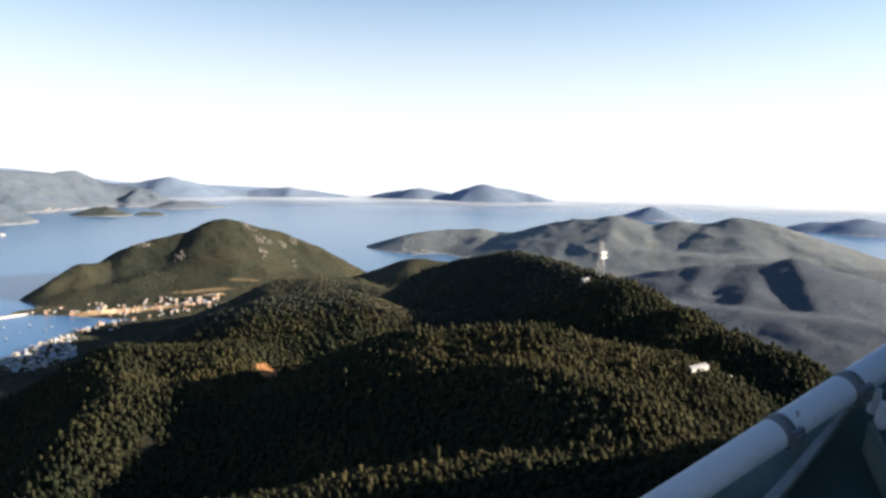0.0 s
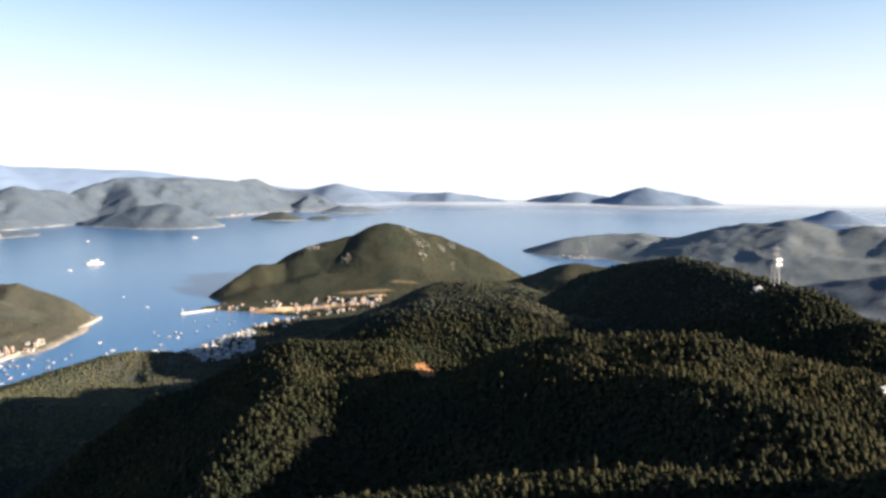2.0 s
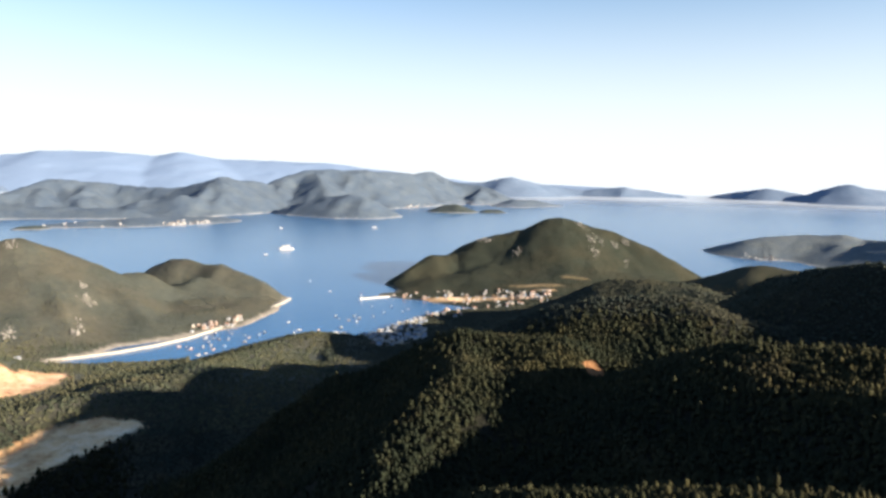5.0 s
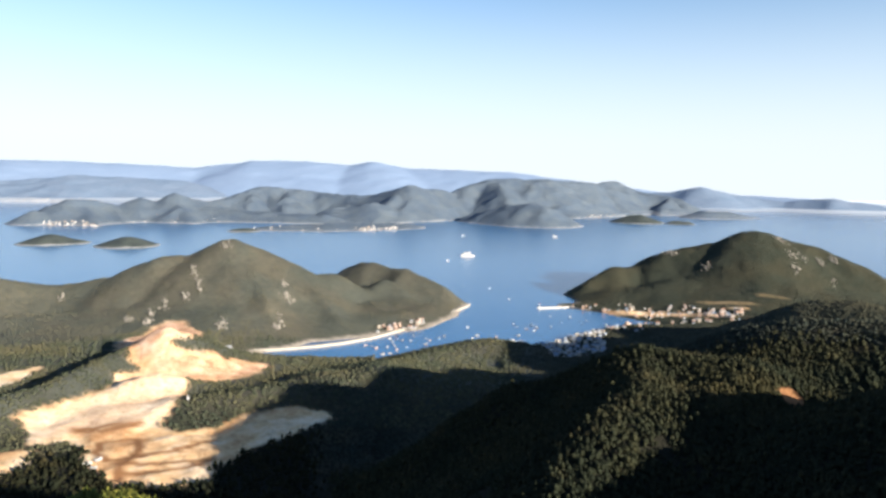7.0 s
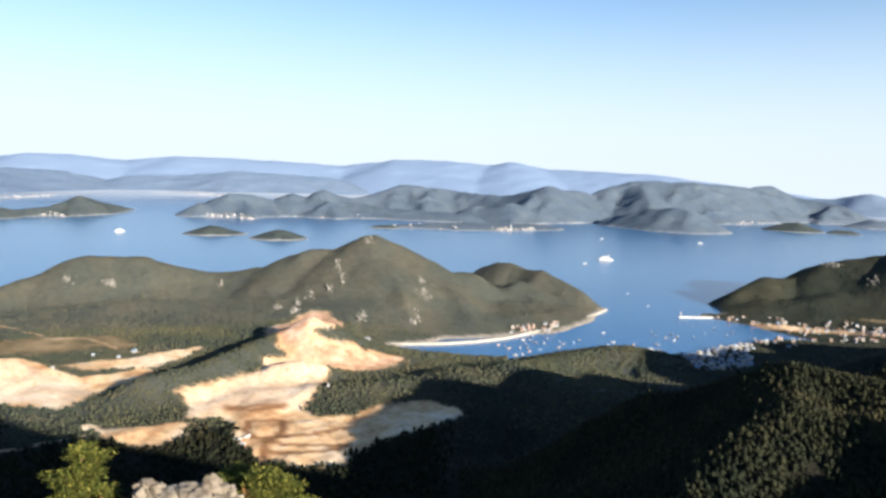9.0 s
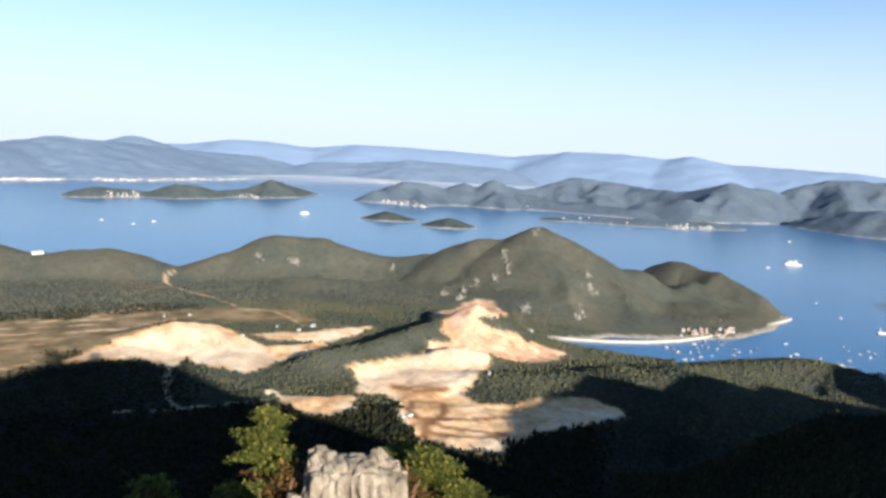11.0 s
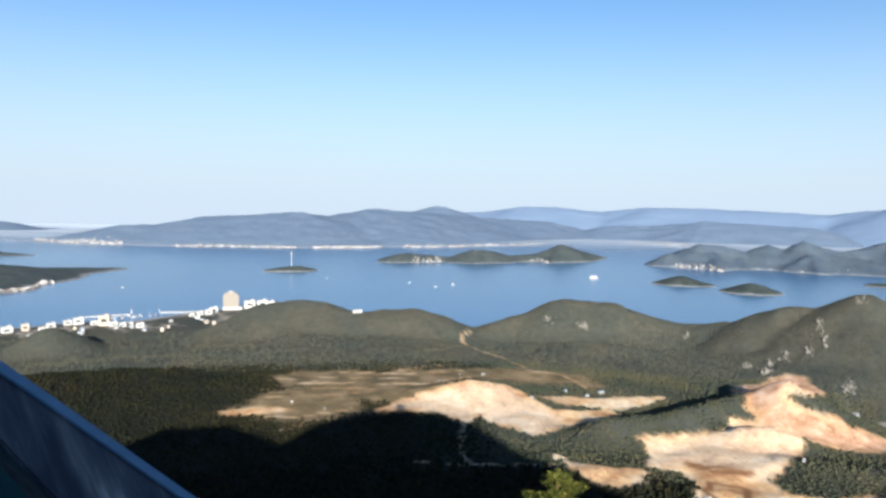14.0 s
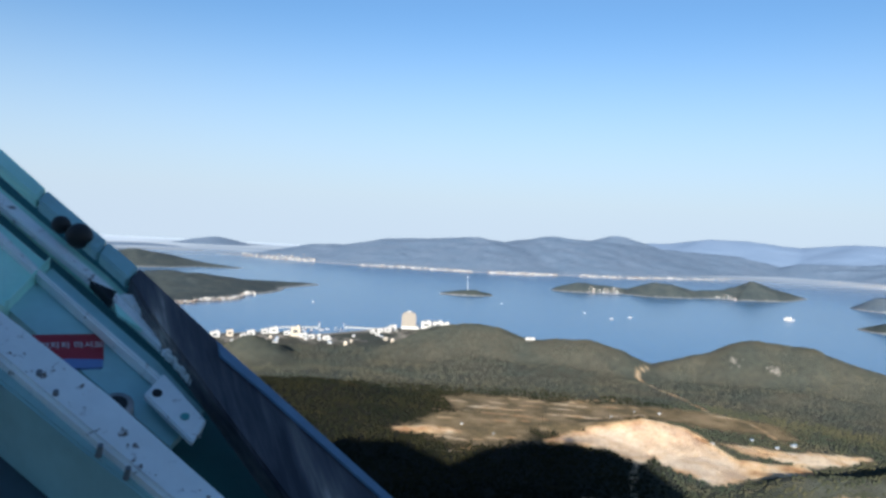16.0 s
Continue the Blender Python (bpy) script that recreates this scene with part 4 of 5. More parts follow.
# ---- houses ----
def house(m, walls, roof, w, d, h, label, group, flat=False):
    t = thing("house", m, label, "house", group)
    part("wall", box((w, d, h), (0, 0, h / 2)), walls, t)
    if flat:
        part("roof", box((w + 0.15, d + 0.15, 0.18), (0, 0, h + 0.09)), roof, t)
        part("stair_head", box((w * 0.3, d * 0.3, 0.6), (w * 0.2, 0, h + 0.48)), walls, t)
    else:
        e = 0.2
        bm = prism([(-d / 2 - e, 0), (0, 0.8), (d / 2 + e, 0), (d / 2 + e, -0.1), (-d / 2 - e, -0.1)], -w / 2 - e, w / 2 + e)
        bmesh.ops.transform(bm, verts=bm.verts, matrix=Matrix.Translation((0, 0, h + 0.1)) @ Matrix.Rotation(radians(90), 4, "Y") @ Matrix.Rotation(radians(90), 4, "Z"))
        part("roof", bm, roof, t)
    win = part("window", box((w * 0.5, 0.06, h * 0.3), (0, -d / 2 - 0.02, h * 0.6)), DARK, t, "dark glass window band")
    part("door", box((0.4, 0.06, h * 0.5), (w * 0.36, -d / 2 - 0.02, h * 0.25)), SLATE, t)
    return t


rng = np.random.default_rng(21)
VILLAGE = "fishing village houses"
KINDS = [house(on_ground(24, 846, 30), WHITE, SLATE, 3.2, 2.6, 2.0, "small white house with a grey gabled roof", VILLAGE),
         house(on_ground(22, 842, 10), WHITE, TILE, 3.6, 2.8, 2.2, "white house with an orange tiled roof", VILLAGE),
         house(on_ground(20, 846, 60), CREAM, GREY, 3.4, 3.2, 3.2, "cream flat-roofed village house", VILLAGE, True),
         house(on_ground(26, 858, 80), WHITE, BLUE, 4.2, 2.8, 2.0, "white shed with a blue metal roof", VILLAGE),
         house(on_ground(19, 848, 45), BRICK, GREY, 3.4, 3.2, 4.0, "orange brick flat-roofed house of two storeys", VILLAGE, True)]


def settle(count, b0, b1, r0, r1, low, high, size=(0.8, 1.3), kinds=KINDS, apart=3.4):
    done, tries = [], 0
    while len(done) < count and tries < count * 40:
        tries += 1
        b, r = rng.uniform(b0, b1), rng.uniform(r0, r1)
        p, z = spot(b, r), ground_at(b, r)
        if low < z < high and all((p - q).length > apart for q in done):
            done.append(p)
            k = rng.uniform(*size)
            copy_thing(kinds[rng.integers(len(kinds))], on_ground(b, r, rng.choice([20, 35, 110, 125, 80]) + rng.uniform(-8, 8), 0.15, k))


settle(82, 17, 30.5, 800, 890, 0.9, 8, (0.55, 0.95), KINDS, 2.6)
settle(24, 17.5, 21.5, 835, 870, 3, 12, (0.7, 1.2), KINDS, 3.0)
settle(90, 27.5, 35.2, 590, 735, 1.2, 3.4, (0.7, 1.05), [KINDS[3], KINDS[0], KINDS[2], KINDS[3], KINDS[0]], 4.0)
settle(16, 23.5, 27.5, 740, 790, 1.2, 3.4, (0.6, 1.0), KINDS, 4.0)
settle(24, 41.8, 45.8, 690, 760, 0.9, 4.2, (0.6, 1.1), [KINDS[1], KINDS[2], KINDS[0], KINDS[4]])
settle(3, 84, 99, 560, 640, 8, 26, (0.4, 0.6), [KINDS[0], KINDS[3]], 8)
settle(3, 75, 81, 560, 610, 8, 26, (0.5, 0.9), [KINDS[3]], 5)
settle(2, 97, 102, 480, 540, 8, 26, (0.4, 0.6), [KINDS[3], KINDS[0]], 8)
settle(3, -31, -28, 640, 720, 5, 26, (0.5, 0.7), [KINDS[0], KINDS[3]], 8)
settle(3, 56, 59, 600, 660, 2, 26, (1.0, 1.5), [KINDS[0]], 5)


# ---- marina town ----
def hotel(m):
    t = thing("hotel", m, "tall cream hotel tower with a rounded top by the marina", "hotel")
    w, h = 23.0, 27.0
    outline = [(-w / 2, 0), (w / 2, 0), (w / 2, h * 0.80), (w * 0.42, h * 0.92), (w * 0.22, h), (-w * 0.24, h), (-w * 0.44, h * 0.9), (-w / 2, h * 0.78)]
    up = Matrix.Rotation(radians(90), 4, "X")
    bm = prism(outline, -5, 5)
    bmesh.ops.transform(bm, verts=bm.verts, matrix=up)
    part("tower", bm, BEIGE, t)
    for k in range(9):
        z = 5.2 + k * 2.2
        half = w / 2 - 1.2 if z < h * 0.78 else w / 2 - 1.2 - (z - h * 0.78) * 0.6
        part("window_band", box((2 * half, 0.3, 0.8), (0, 5.05, z)), DARK, t)
        part("balcony", box((2 * half + 0.4, 0.9, 0.3), (0, 5.4, z - 0.7)), WHITE, t)
    part("podium", box((28, 14, 4.5), (2, 1, 2.25), 0.2), WHITE, t)
    part("roof_box", box((6, 5, 1.8), (0, 0, h + 0.8)), WHITE, t)
    return t


hotel(on_ground(104.35, 1137, 104.35, 0.2, 1.0, 2.0))
MARINA = "marina buildings"
big = house(on_ground(118.2, 1010, 118, 0.3, 2.2, 1.8), CREAM, WHITE, 4.0, 3.0, 4.2, "cream block of flats with a flat white roof", MARINA, True)
mid = house(on_ground(117.2, 1005, 110, 0.3, 1.6, 1.8), WHITE, WHITE, 4.4, 3.0, 3.0, "white flat-roofed marina building", MARINA, True)
for b, r, k, kind in ((119.3, 1000, 2.6, mid), (116.6, 1020, 2.2, mid), (114.9, 1045, 2.6, mid), (115.6, 1042, 2.0, mid), (113.9, 1030, 1.8, mid), (113.2, 1020, 2.2, big), (112.6, 1010, 2.0, mid), (112, 1000, 1.9, mid),
                      (111.5, 1008, 1.6, mid), (110.8, 990, 2.0, mid), (107.2, 1070, 1.5, mid), (106.6, 1085, 1.8, mid), (106, 1090, 2.2, mid), (105.6, 1110, 2.4, mid), (102.9, 1150, 3.4, mid), (102.0, 1155, 3.4, mid), (101.4, 1160, 2.8, mid), (106.8, 1050, 1.4, mid)):
    copy_thing(kind, on_ground(b, r, b + rng.uniform(-12, 12), 0.3, k * 0.68, 1.8))
settle(18, 105.5, 118, 945, 1045, 1.0, 5, (0.8, 1.5), [KINDS[0], KINDS[2], KINDS[3], KINDS[2]], 7)
ridge_house = house(on_ground(94.6, 866, 94, 0.4, 1.0), WHITE, WHITE, 11, 5, 3.0, "long low white building on a wooded ridge", "", True)


def quay(name, a, b, width, high, label):
    (ax, ay), (bx, by) = spot(*a)[:2], spot(*b)[:2]
    along = Vector((bx - ax, by - ay, 0))
    t = thing(name, Matrix.Translation((ax, ay, 0)) @ Matrix.Rotation(math.atan2(along.y, along.x), 4, "Z"), label, "quay")
    n = along.length
    part("mole", prism([(-1, -1.6 - high), (1, -1.6 - high), (width / 2 / width, high), (-width / 2 / width, high)], 0, 1), GREY, t).scale = (1, 1, 1)
    me = t.children[0].data
    for v in me.vertices:
        s, x, z = v.co.z, v.co.x, v.co.y
        v.co = (s * n, x * width, z)
    part("capping", box((n, width * 0.8, 0.25), (n / 2, 0, high + 0.13)), ROADWAY, t)
    return t


quay("breakwater", (32.9, 857), (29.6, 880), 3.0, 1.2, "pale concrete breakwater reaching out from the village")
quay("breakwater", (114.5, 1120), (111.5, 1130), 3.0, 0.8, "long low marina breakwater")
quay("breakwater", (109.4, 1140), (105.6, 1130), 5.0, 0.8, "marina jetty lined with moored yachts")


def lighthouse(m, label):
    t = thing("lighthouse", m, label, "lighthouse")
    part("tower", rod((0, 0, 0), (0, 0, 6), 0.9, 0.6, 12), WHITE, t, smooth=True)
    part("gallery", rod((0, 0, 6), (0, 0, 6.3), 1.0, 1.0, 12), WHITE, t)
    part("lantern", rod((0, 0, 6.3), (0, 0, 7.6), 0.5, 0.5, 10), DARK, t)
    part("cap", rod((0, 0, 7.6), (0, 0, 8.3), 0.65, 0.05, 10), RED, t)
    return t


light = lighthouse(on_ground(32.75, 857.5, 0, 0, 0.75, 1.2), "small white lighthouse at the end of a breakwater")
copy_thing(light, on_ground(111.4, 1130, 0, 0, 1.4, 0.8))
copy_thing(light, on_ground(109.5, 1140, 0, 0, 1.0, 0.8))

beacon = thing("beacon_tower", on_ground(99.8, 1845, 0, 0, 0.95, 3.0), "tall thin white beacon tower on a low islet", "beacon")
part("shaft", rod((0, 0, 0), (0, 0, 42), 0.8, 0.4, 10), GREY, beacon, smooth=True)
part("head", box((4.5, 4.5, 3.5), (0, 0, 43.5), 0.6), WHITE, beacon)
part("base", box((9, 7, 4), (0, 0, 2), 0.2), WHITE, beacon)


# ---- coast road ----
def roadway(name, stops, width, z, label):
    pts = [spot(b, r) for b, r in stops]
    bm = bmesh.new()
    rows = []
    for i, p in enumerate(pts):
        way = (pts[min(i + 1, len(pts) - 1)] - pts[max(i - 1, 0)]).normalized()
        side = Vector((-way.y, way.x, 0)) * width / 2
        rows.append([bm.verts.new(p + side * s + Vector((0, 0, h))) for s, h in ((1.25, -2.0), (1, z), (-1, z), (-1.25, -2.0))])
    for a, b in zip(rows, rows[1:]):
        for k in range(3):
            bm.faces.new((a[k], a[k + 1], b[k + 1], b[k]))
    bm.faces.new(rows[0]), bm.faces.new(rows[-1][::-1])
    return tagged(part(name, bm, ROADWAY, None), label, "road", kind="structure")


roadway("coast_road", [(56.5, 646), (54, 646), (51, 652), (48.5, 664), (46.2, 684), (44.5, 708), (42.5, 740), (40.5, 790), (38.9, 845), (38.4, 866)], 3.6, 2.0, "pale concrete shore road round the headland")


# ---- boats and rafts ----
def boat(m, hull, label, group, long=3.2):
    t = thing("boat", m, label, "boat", group)
    w = long * 0.28
    bm = bmesh.new()
    rows = []
    for s, k, lift in ((-0.5, 0.8, 0.0), (-0.2, 1.0, 0.0), (0.2, 0.95, 0.05), (0.42, 0.5, 0.15), (0.52, 0.04, 0.25)):
        rows.append([bm.verts.new((s * long, w / 2 * k * q, z + lift)) for q, z in ((1, 0.42), (0.7, -0.15), (-0.7, -0.15), (-1, 0.42))])
    for a, b in zip(rows, rows[1:]):
        for k in range(4):
            bm.faces.new((a[k], a[(k + 1) % 4], b[(k + 1) % 4], b[k]))
    bm.faces.new(rows[0]), bm.faces.new(rows[-1][::-1])
    part("hull", bm, hull, t)
    part("cabin", box((long * 0.28, w * 0.7, 0.75), (-long * 0.1, 0, 0.8), 0.04), WHITE, t)
    part("window", box((long * 0.2, w * 0.72, 0.2), (-long * 0.08, 0, 0.95)), DARK, t)
    part("mast", rod((-long * 0.3, 0, 0.3), (-long * 0.3, 0, 2.0), 0.04), STEEL, t)
    return t


FLEET = "moored fishing boats"
boats = [boat(on_ground(44.8, 681, 20, 0, 1, 0), WHITE, "white fishing boat moored in the harbour", FLEET),
         boat(on_ground(43.4, 647, 70, 0, 1, 0), HULL_BLUE, "blue-hulled fishing boat with a white cabin", FLEET, 3.8),
         boat(on_ground(42.0, 659, 130, 0, 1, 0), BRICK, "orange-hulled fishing boat with a white cabin", FLEET, 3.4)]


def moor(count, b0, b1, r0, r1, size=(0.9, 1.5), apart=5.0):
    done, tries = [], 0
    while len(done) < count and tries < count * 40:
        tries += 1
        b, r = rng.uniform(b0, b1), rng.uniform(r0, r1)
        p = spot(b, r)
        if ground_at(b, r) < -1.2 and all((p - q).length > apart for q in done):
            done.append(p)
            copy_thing(boats[rng.choice([0, 0, 0, 1, 2])], on_ground(b, r, rng.uniform(0, 360), 0, rng.uniform(*size), 0))


moor(20, 40, 47, 615, 700)
moor(6, 33, 40, 650, 740)
moor(8, 24, 32, 740, 820)
moor(5, 30, 36, 690, 780)
moor(16, 105, 113, 1000, 1125, (1.2, 2.2), 7)
for b, r, k in ((40.2, 1310, 2.6), (31.7, 1868, 5.0), (35.2, 915, 1.4), (39.0, 1848, 3.0), (87.0, 1535, 3.0), (88.4, 1487, 2.4), (90.5, 1560, 2.4), (36.8, 1000, 1.2), (112.0, 1500, 2.2), (97.0, 1650, 2.0)):
    copy_thing(boats[0], on_ground(b, r, b + 10, 0, k * 0.8, 0))


def ferry(m, label):
    t = thing("ferry", m, label, "ship")
    bm = prism([(-14, -3.4), (9, -3.4), (15, 0), (9, 3.4), (-14, 3.4)], -0.8, 2.4)
    part("hull", bm, WHITE, t)
    part("lower_deck", box((21, 6.2, 2.4), (-2.5, 0, 3.6), 0.15), WHITE, t)
    part("window_band", box((19, 6.3, 0.7), (-2.5, 0, 3.9)), DARK, t)
    part("upper_deck", box((13, 5.2, 2.2), (-1.5, 0, 5.9), 0.15), WHITE, t)
    part("bridge", box((4, 5.6, 2.0), (4.5, 0, 7.6), 0.15), WHITE, t)
    part("funnel", rod((-6, 0, 6), (-6, 0, 9.5), 0.9, 0.7, 10), WHITE, t)
    part("mast", rod((3, 0, 8.5), (3, 0, 12), 0.15, 0.08), STEEL, t)
    return t


ship = ferry(on_ground(38.6, 1388, 50, 0, 0.95, 0), "white passenger ferry under way in the channel")
copy_thing(ship, on_ground(75.9, 1792, 84, 0, 0.8, 0))



# ---- shore towns far across the water ----
def town(name, b0, b1, on, count, size, label, seed, deep=60, places=None):
    """Small blocks along the shore of the island whose label is given, stepped up its slope."""
    rng = np.random.default_rng(seed)
    height = HEIGHTS[on] if on else None
    verts, quads = [], []
    corner = [(-1, -1, 0), (1, -1, 0), (1, 1, 0), (-1, 1, 0), (-1, -1, 1), (1, -1, 1), (1, 1, 1), (-1, 1, 1)]
    sides = [(4, 5, 6, 7), (0, 1, 5, 4), (1, 2, 6, 5), (2, 3, 7, 6), (3, 0, 4, 7)]
    far = np.linspace(900, 4700, 1500)

    def put(bearing, r, z):
        a, p = radians(bearing), spot(bearing, r)
        w, d, h = size * rng.uniform(0.6, 1.8), size * rng.uniform(0.5, 1.1), size * rng.uniform(0.5, 1.1)
        a += rng.normal(0, 0.3)
        base = len(verts)
        for x, y, up in corner:
            verts.append((p.x + (x * w * math.cos(a) - y * d * math.sin(a)) / 2, p.y + (x * w * math.sin(a) + y * d * math.cos(a)) / 2, z - 2 + up * (h + 2)))
        quads.extend([base + k for k in q] for q in sides)

    for _ in range(count):
        bearing = b0 + (b1 - b0) * np.clip(rng.uniform(0, 1) + 0.03 * math.sin(60 * rng.uniform(0, 1)), 0, 1)
        a = radians(bearing)
        if places:
            r, z = rng.uniform(*places), 1.8
            if not 1.2 < ground_at(bearing, r) < 3.4:
                continue
            put(bearing, r, z)
            continue
        line = height(-far * math.sin(a), far * math.cos(a))
        if not (line > 0.6).any():
            continue
        i = min(len(far) - 1, int(np.argmax(line > 0.6) + abs(rng.normal(0, 0.55)) * deep / (far[1] - far[0])))
        put(bearing, far[i], line[i])
    me = bpy.data.meshes.new(name)
    me.from_pydata(verts, [], quads)
    me.materials.append(TOWN)
    return tagged(new(name, me), label, "town", kind="stuff")


def town_material():
    m = Mat("town_walls", 0.85)
    tint = m.n.new("ShaderNodeNewGeometry").outputs["Random Per Island"]
    return m.color(m.ramp(tint, [(0.0, (0.36, 0.36, 0.36)), (0.35, (0.46, 0.44, 0.42)), (0.55, (0.20, 0.18, 0.16)), (0.8, (0.16, 0.12, 0.10)), (1.0, (0.11, 0.13, 0.16))])).m


TOWN = town_material()
NORTH, EAST, BIG = "long hazy mountain shore with a town along the water", "hazy hills with a pale shore town", "large wooded island with a broken ridge and pale shore rocks"
LONG, CAPE = "long low wooded island with houses on its shore", "low wooded cape with a boatyard on its shore"
town("shore_town", 92.8, 98.2, NORTH, 260, 4.2, "pale town strung along the far shore", 1, 16)
town("shore_town", 99.5, 108.5, NORTH, 260, 3.8, "pale town strung along the far shore", 2, 16)
town("shore_town", 112.0, 117.5, NORTH, 240, 4.6, "pale harbour town on the far shore", 3, 60)
town("shore_town", 80, 91, NORTH, 260, 4.2, "pale town along a far hazy shore", 4, 24)
town("shore_town", 66.5, 73.5, EAST, 120, 4.6, "white town on a far hazy shore", 5, 30)
town("island_village", 44.2, 47.6, BIG, 60, 3.2, "white village on the big island's shore", 6, 30)
town("island_village", 66.0, 69.8, BIG, 50, 3.2, "white village on an island shore", 7, 30)
town("island_village", 48, 64, BIG, 26, 2.8, "scattered white houses on an island shore", 8, 60)
town("island_village", 27.0, 29.2, BIG, 22, 3.2, "white houses in an island cove", 9, 24)
town("island_village", 88.0, 90.3, LONG, 36, 3.0, "white village on a long low island", 10, 30)
town("island_village", 79.4, 81.0, LONG, 24, 3.0, "white village on a long low island", 11, 20)
town("harbour_town", 27.5, 35.2, "", 260, 2.4, "dense grey and white roofs of a harbour town in shade", 15, places=(590, 735))
town("boatyard_town", 116.5, 124, CAPE, 240, 4.2, "white boatyard sheds along a cape's shore", 12, 14)
town("cape_village", 0.6, 3.2, "broken wooded ridge with a cape beyond the bay", 26, 2.2, "white village at the foot of a cape", 13, 14)


# ---- radio tower on the wooded hill ----
def radio_tower(m):
    t = thing("radio_tower", m, "grey steel lattice radio tower with white dish antennas", "tower")
    high, foot, top = 19.0, 1.5, 0.55

    def leg_at(k, z):
        s = foot + (top - foot) * z / high
        return ((1, 1), (-1, 1), (-1, -1), (1, -1))[k % 4][0] * s, ((1, 1), (-1, 1), (-1, -1), (1, -1))[k % 4][1] * s, z
    for k in range(4):
        part("leg", rod(leg_at(k, 0), leg_at(k, high), 0.2, 0.15, 6), STEEL, t)
        for i in range(7):
            z0, z1 = high * i / 7, high * (i + 1) / 7
            part("brace", rod(leg_at(k + i % 2, z0), leg_at(k + (i + 1) % 2, z1), 0.11, 0.11, 5), STEEL, t)
    for z in (11.5, 14.5, 17.6):
        deck = part("platform", joined([box((3.6, 3.6, 0.15), (0, 0, z))] + [rod((x, y, z), (x, y, z + 0.9), 0.04, 0.04, 5) for x in (-1.7, 1.7) for y in (-1.7, 1.7)]), SLATE, t)
        part("handrail", joined([rod((-1.7, y, z + 0.9), (1.7, y, z + 0.9), 0.04, 0.04, 5) for y in (-1.7, 1.7)] + [rod((x, -1.7, z + 0.9), (x, 1.7, z + 0.9), 0.04, 0.04, 5) for x in (-1.7, 1.7)]), STEEL, deck)
    for z in (12.7, 10.3):
        for s in (-1, 1):
            part("dish", rod((0.9 * s + 0.5, -1.2, z), (0.9 * s + 0.5, -2.0, z), 0.74, 0.80, 14), BRIGHT, t, "white drum antenna")
    part("mast", rod((0, 0, high), (0, 0, high + 2.5), 0.08, 0.05, 6), STEEL, t)
    return t


radio_tower(on_ground(-12.5, 347, 30, 0.3, 0.9))
hut = house(on_ground(-11.4, 343, 20, 0.2), WHITE, GREY, 3.4, 2.4, 1.8, "small white service hut below a radio tower", "", True)
shed = house(on_ground(-20.1, 256, 35, 0.2), WHITE, STEEL, 9.0, 2.6, 1.4, "long pale shed among the trees", "")
tank = thing("water_tank", on_ground(-22.5, 278, 0, 0.2), "white domed water tank among the trees", "tank")
part("drum", rod((0, 0, 0), (0, 0, 1.6), 1.2, 1.2, 18), WHITE, tank)
part("dome", rod((0, 0, 1.6), (0, 0, 2.2), 1.2, 0.3, 18), WHITE, tank)


# ---- trucks in the quarry ----
def truck(m):
    t = thing("dump_truck", m, "white dump truck on the bare quarry floor", "truck", "quarry trucks")
    part("chassis", box((2.6, 0.8, 0.15), (0, 0, 0.4)), SLATE, t)
    part("cab", box((0.7, 0.85, 0.85), (0.95, 0, 0.9), 0.05), WHITE, t)
    part("bed", box((1.7, 0.9, 0.55), (-0.4, 0, 0.78), taper=1.15), WHITE, t)
    for x in (-0.9, -0.4, 0.9):
        for y in (-0.4, 0.4):
            part("wheel", rod((x, y - 0.1, 0.25), (x, y + 0.1, 0.25), 0.25, 0.25, 10), DARK, t)
    return t


lorry = truck(on_ground(67.2, 372, 30, 0.0, 1.2))
for b, r, a in ((67.6, 378, 60), (66.9, 381, 100), (80.5, 545, 20), (60.5, 452, 150)):
    copy_thing(lorry, on_ground(b, r, a, 0.0, 1.2))


# ---- the near crag with pines ----
def stone_material():
    m = Mat("weathered_granite", 0.9)
    c = m.ramp(m.noise(1.4, 7, 0.75), [(0.3, (0.10, 0.080, 0.060)), (0.48, (0.25, 0.212, 0.165)), (0.7, (0.40, 0.355, 0.29))])
    streak = m.ramp(m.noise(3.0, 4, 0.6, (1, 1, 0.18)), [(0.35, (0.45, 0.42, 0.38)), (0.6, (1, 1, 1))])
    return m.color(m.mix(0.8, c, streak, "MULTIPLY")).bump(m.noise(5, 6, 0.75), 0.9, 0.12).m


STONE = stone_material()
NEEDLES = Mat("pine_needles", 0.92)
tint = NEEDLES.n.new("ShaderNodeNewGeometry").outputs["Random Per Island"]
NEEDLES = NEEDLES.color(NEEDLES.ramp(tint, [(0.0, (0.026, 0.036, 0.009)), (0.6, (0.082, 0.092, 0.018)), (1.0, (0.19, 0.175, 0.036))])).m
RUSSET = Mat("russet_leaves", 0.92)
tint = RUSSET.n.new("ShaderNodeNewGeometry").outputs["Random Per Island"]
RUSSET = RUSSET.color(RUSSET.ramp(tint, [(0.0, (0.035, 0.028, 0.011)), (0.6, (0.09, 0.05, 0.017)), (1.0, (0.15, 0.08, 0.024))])).m


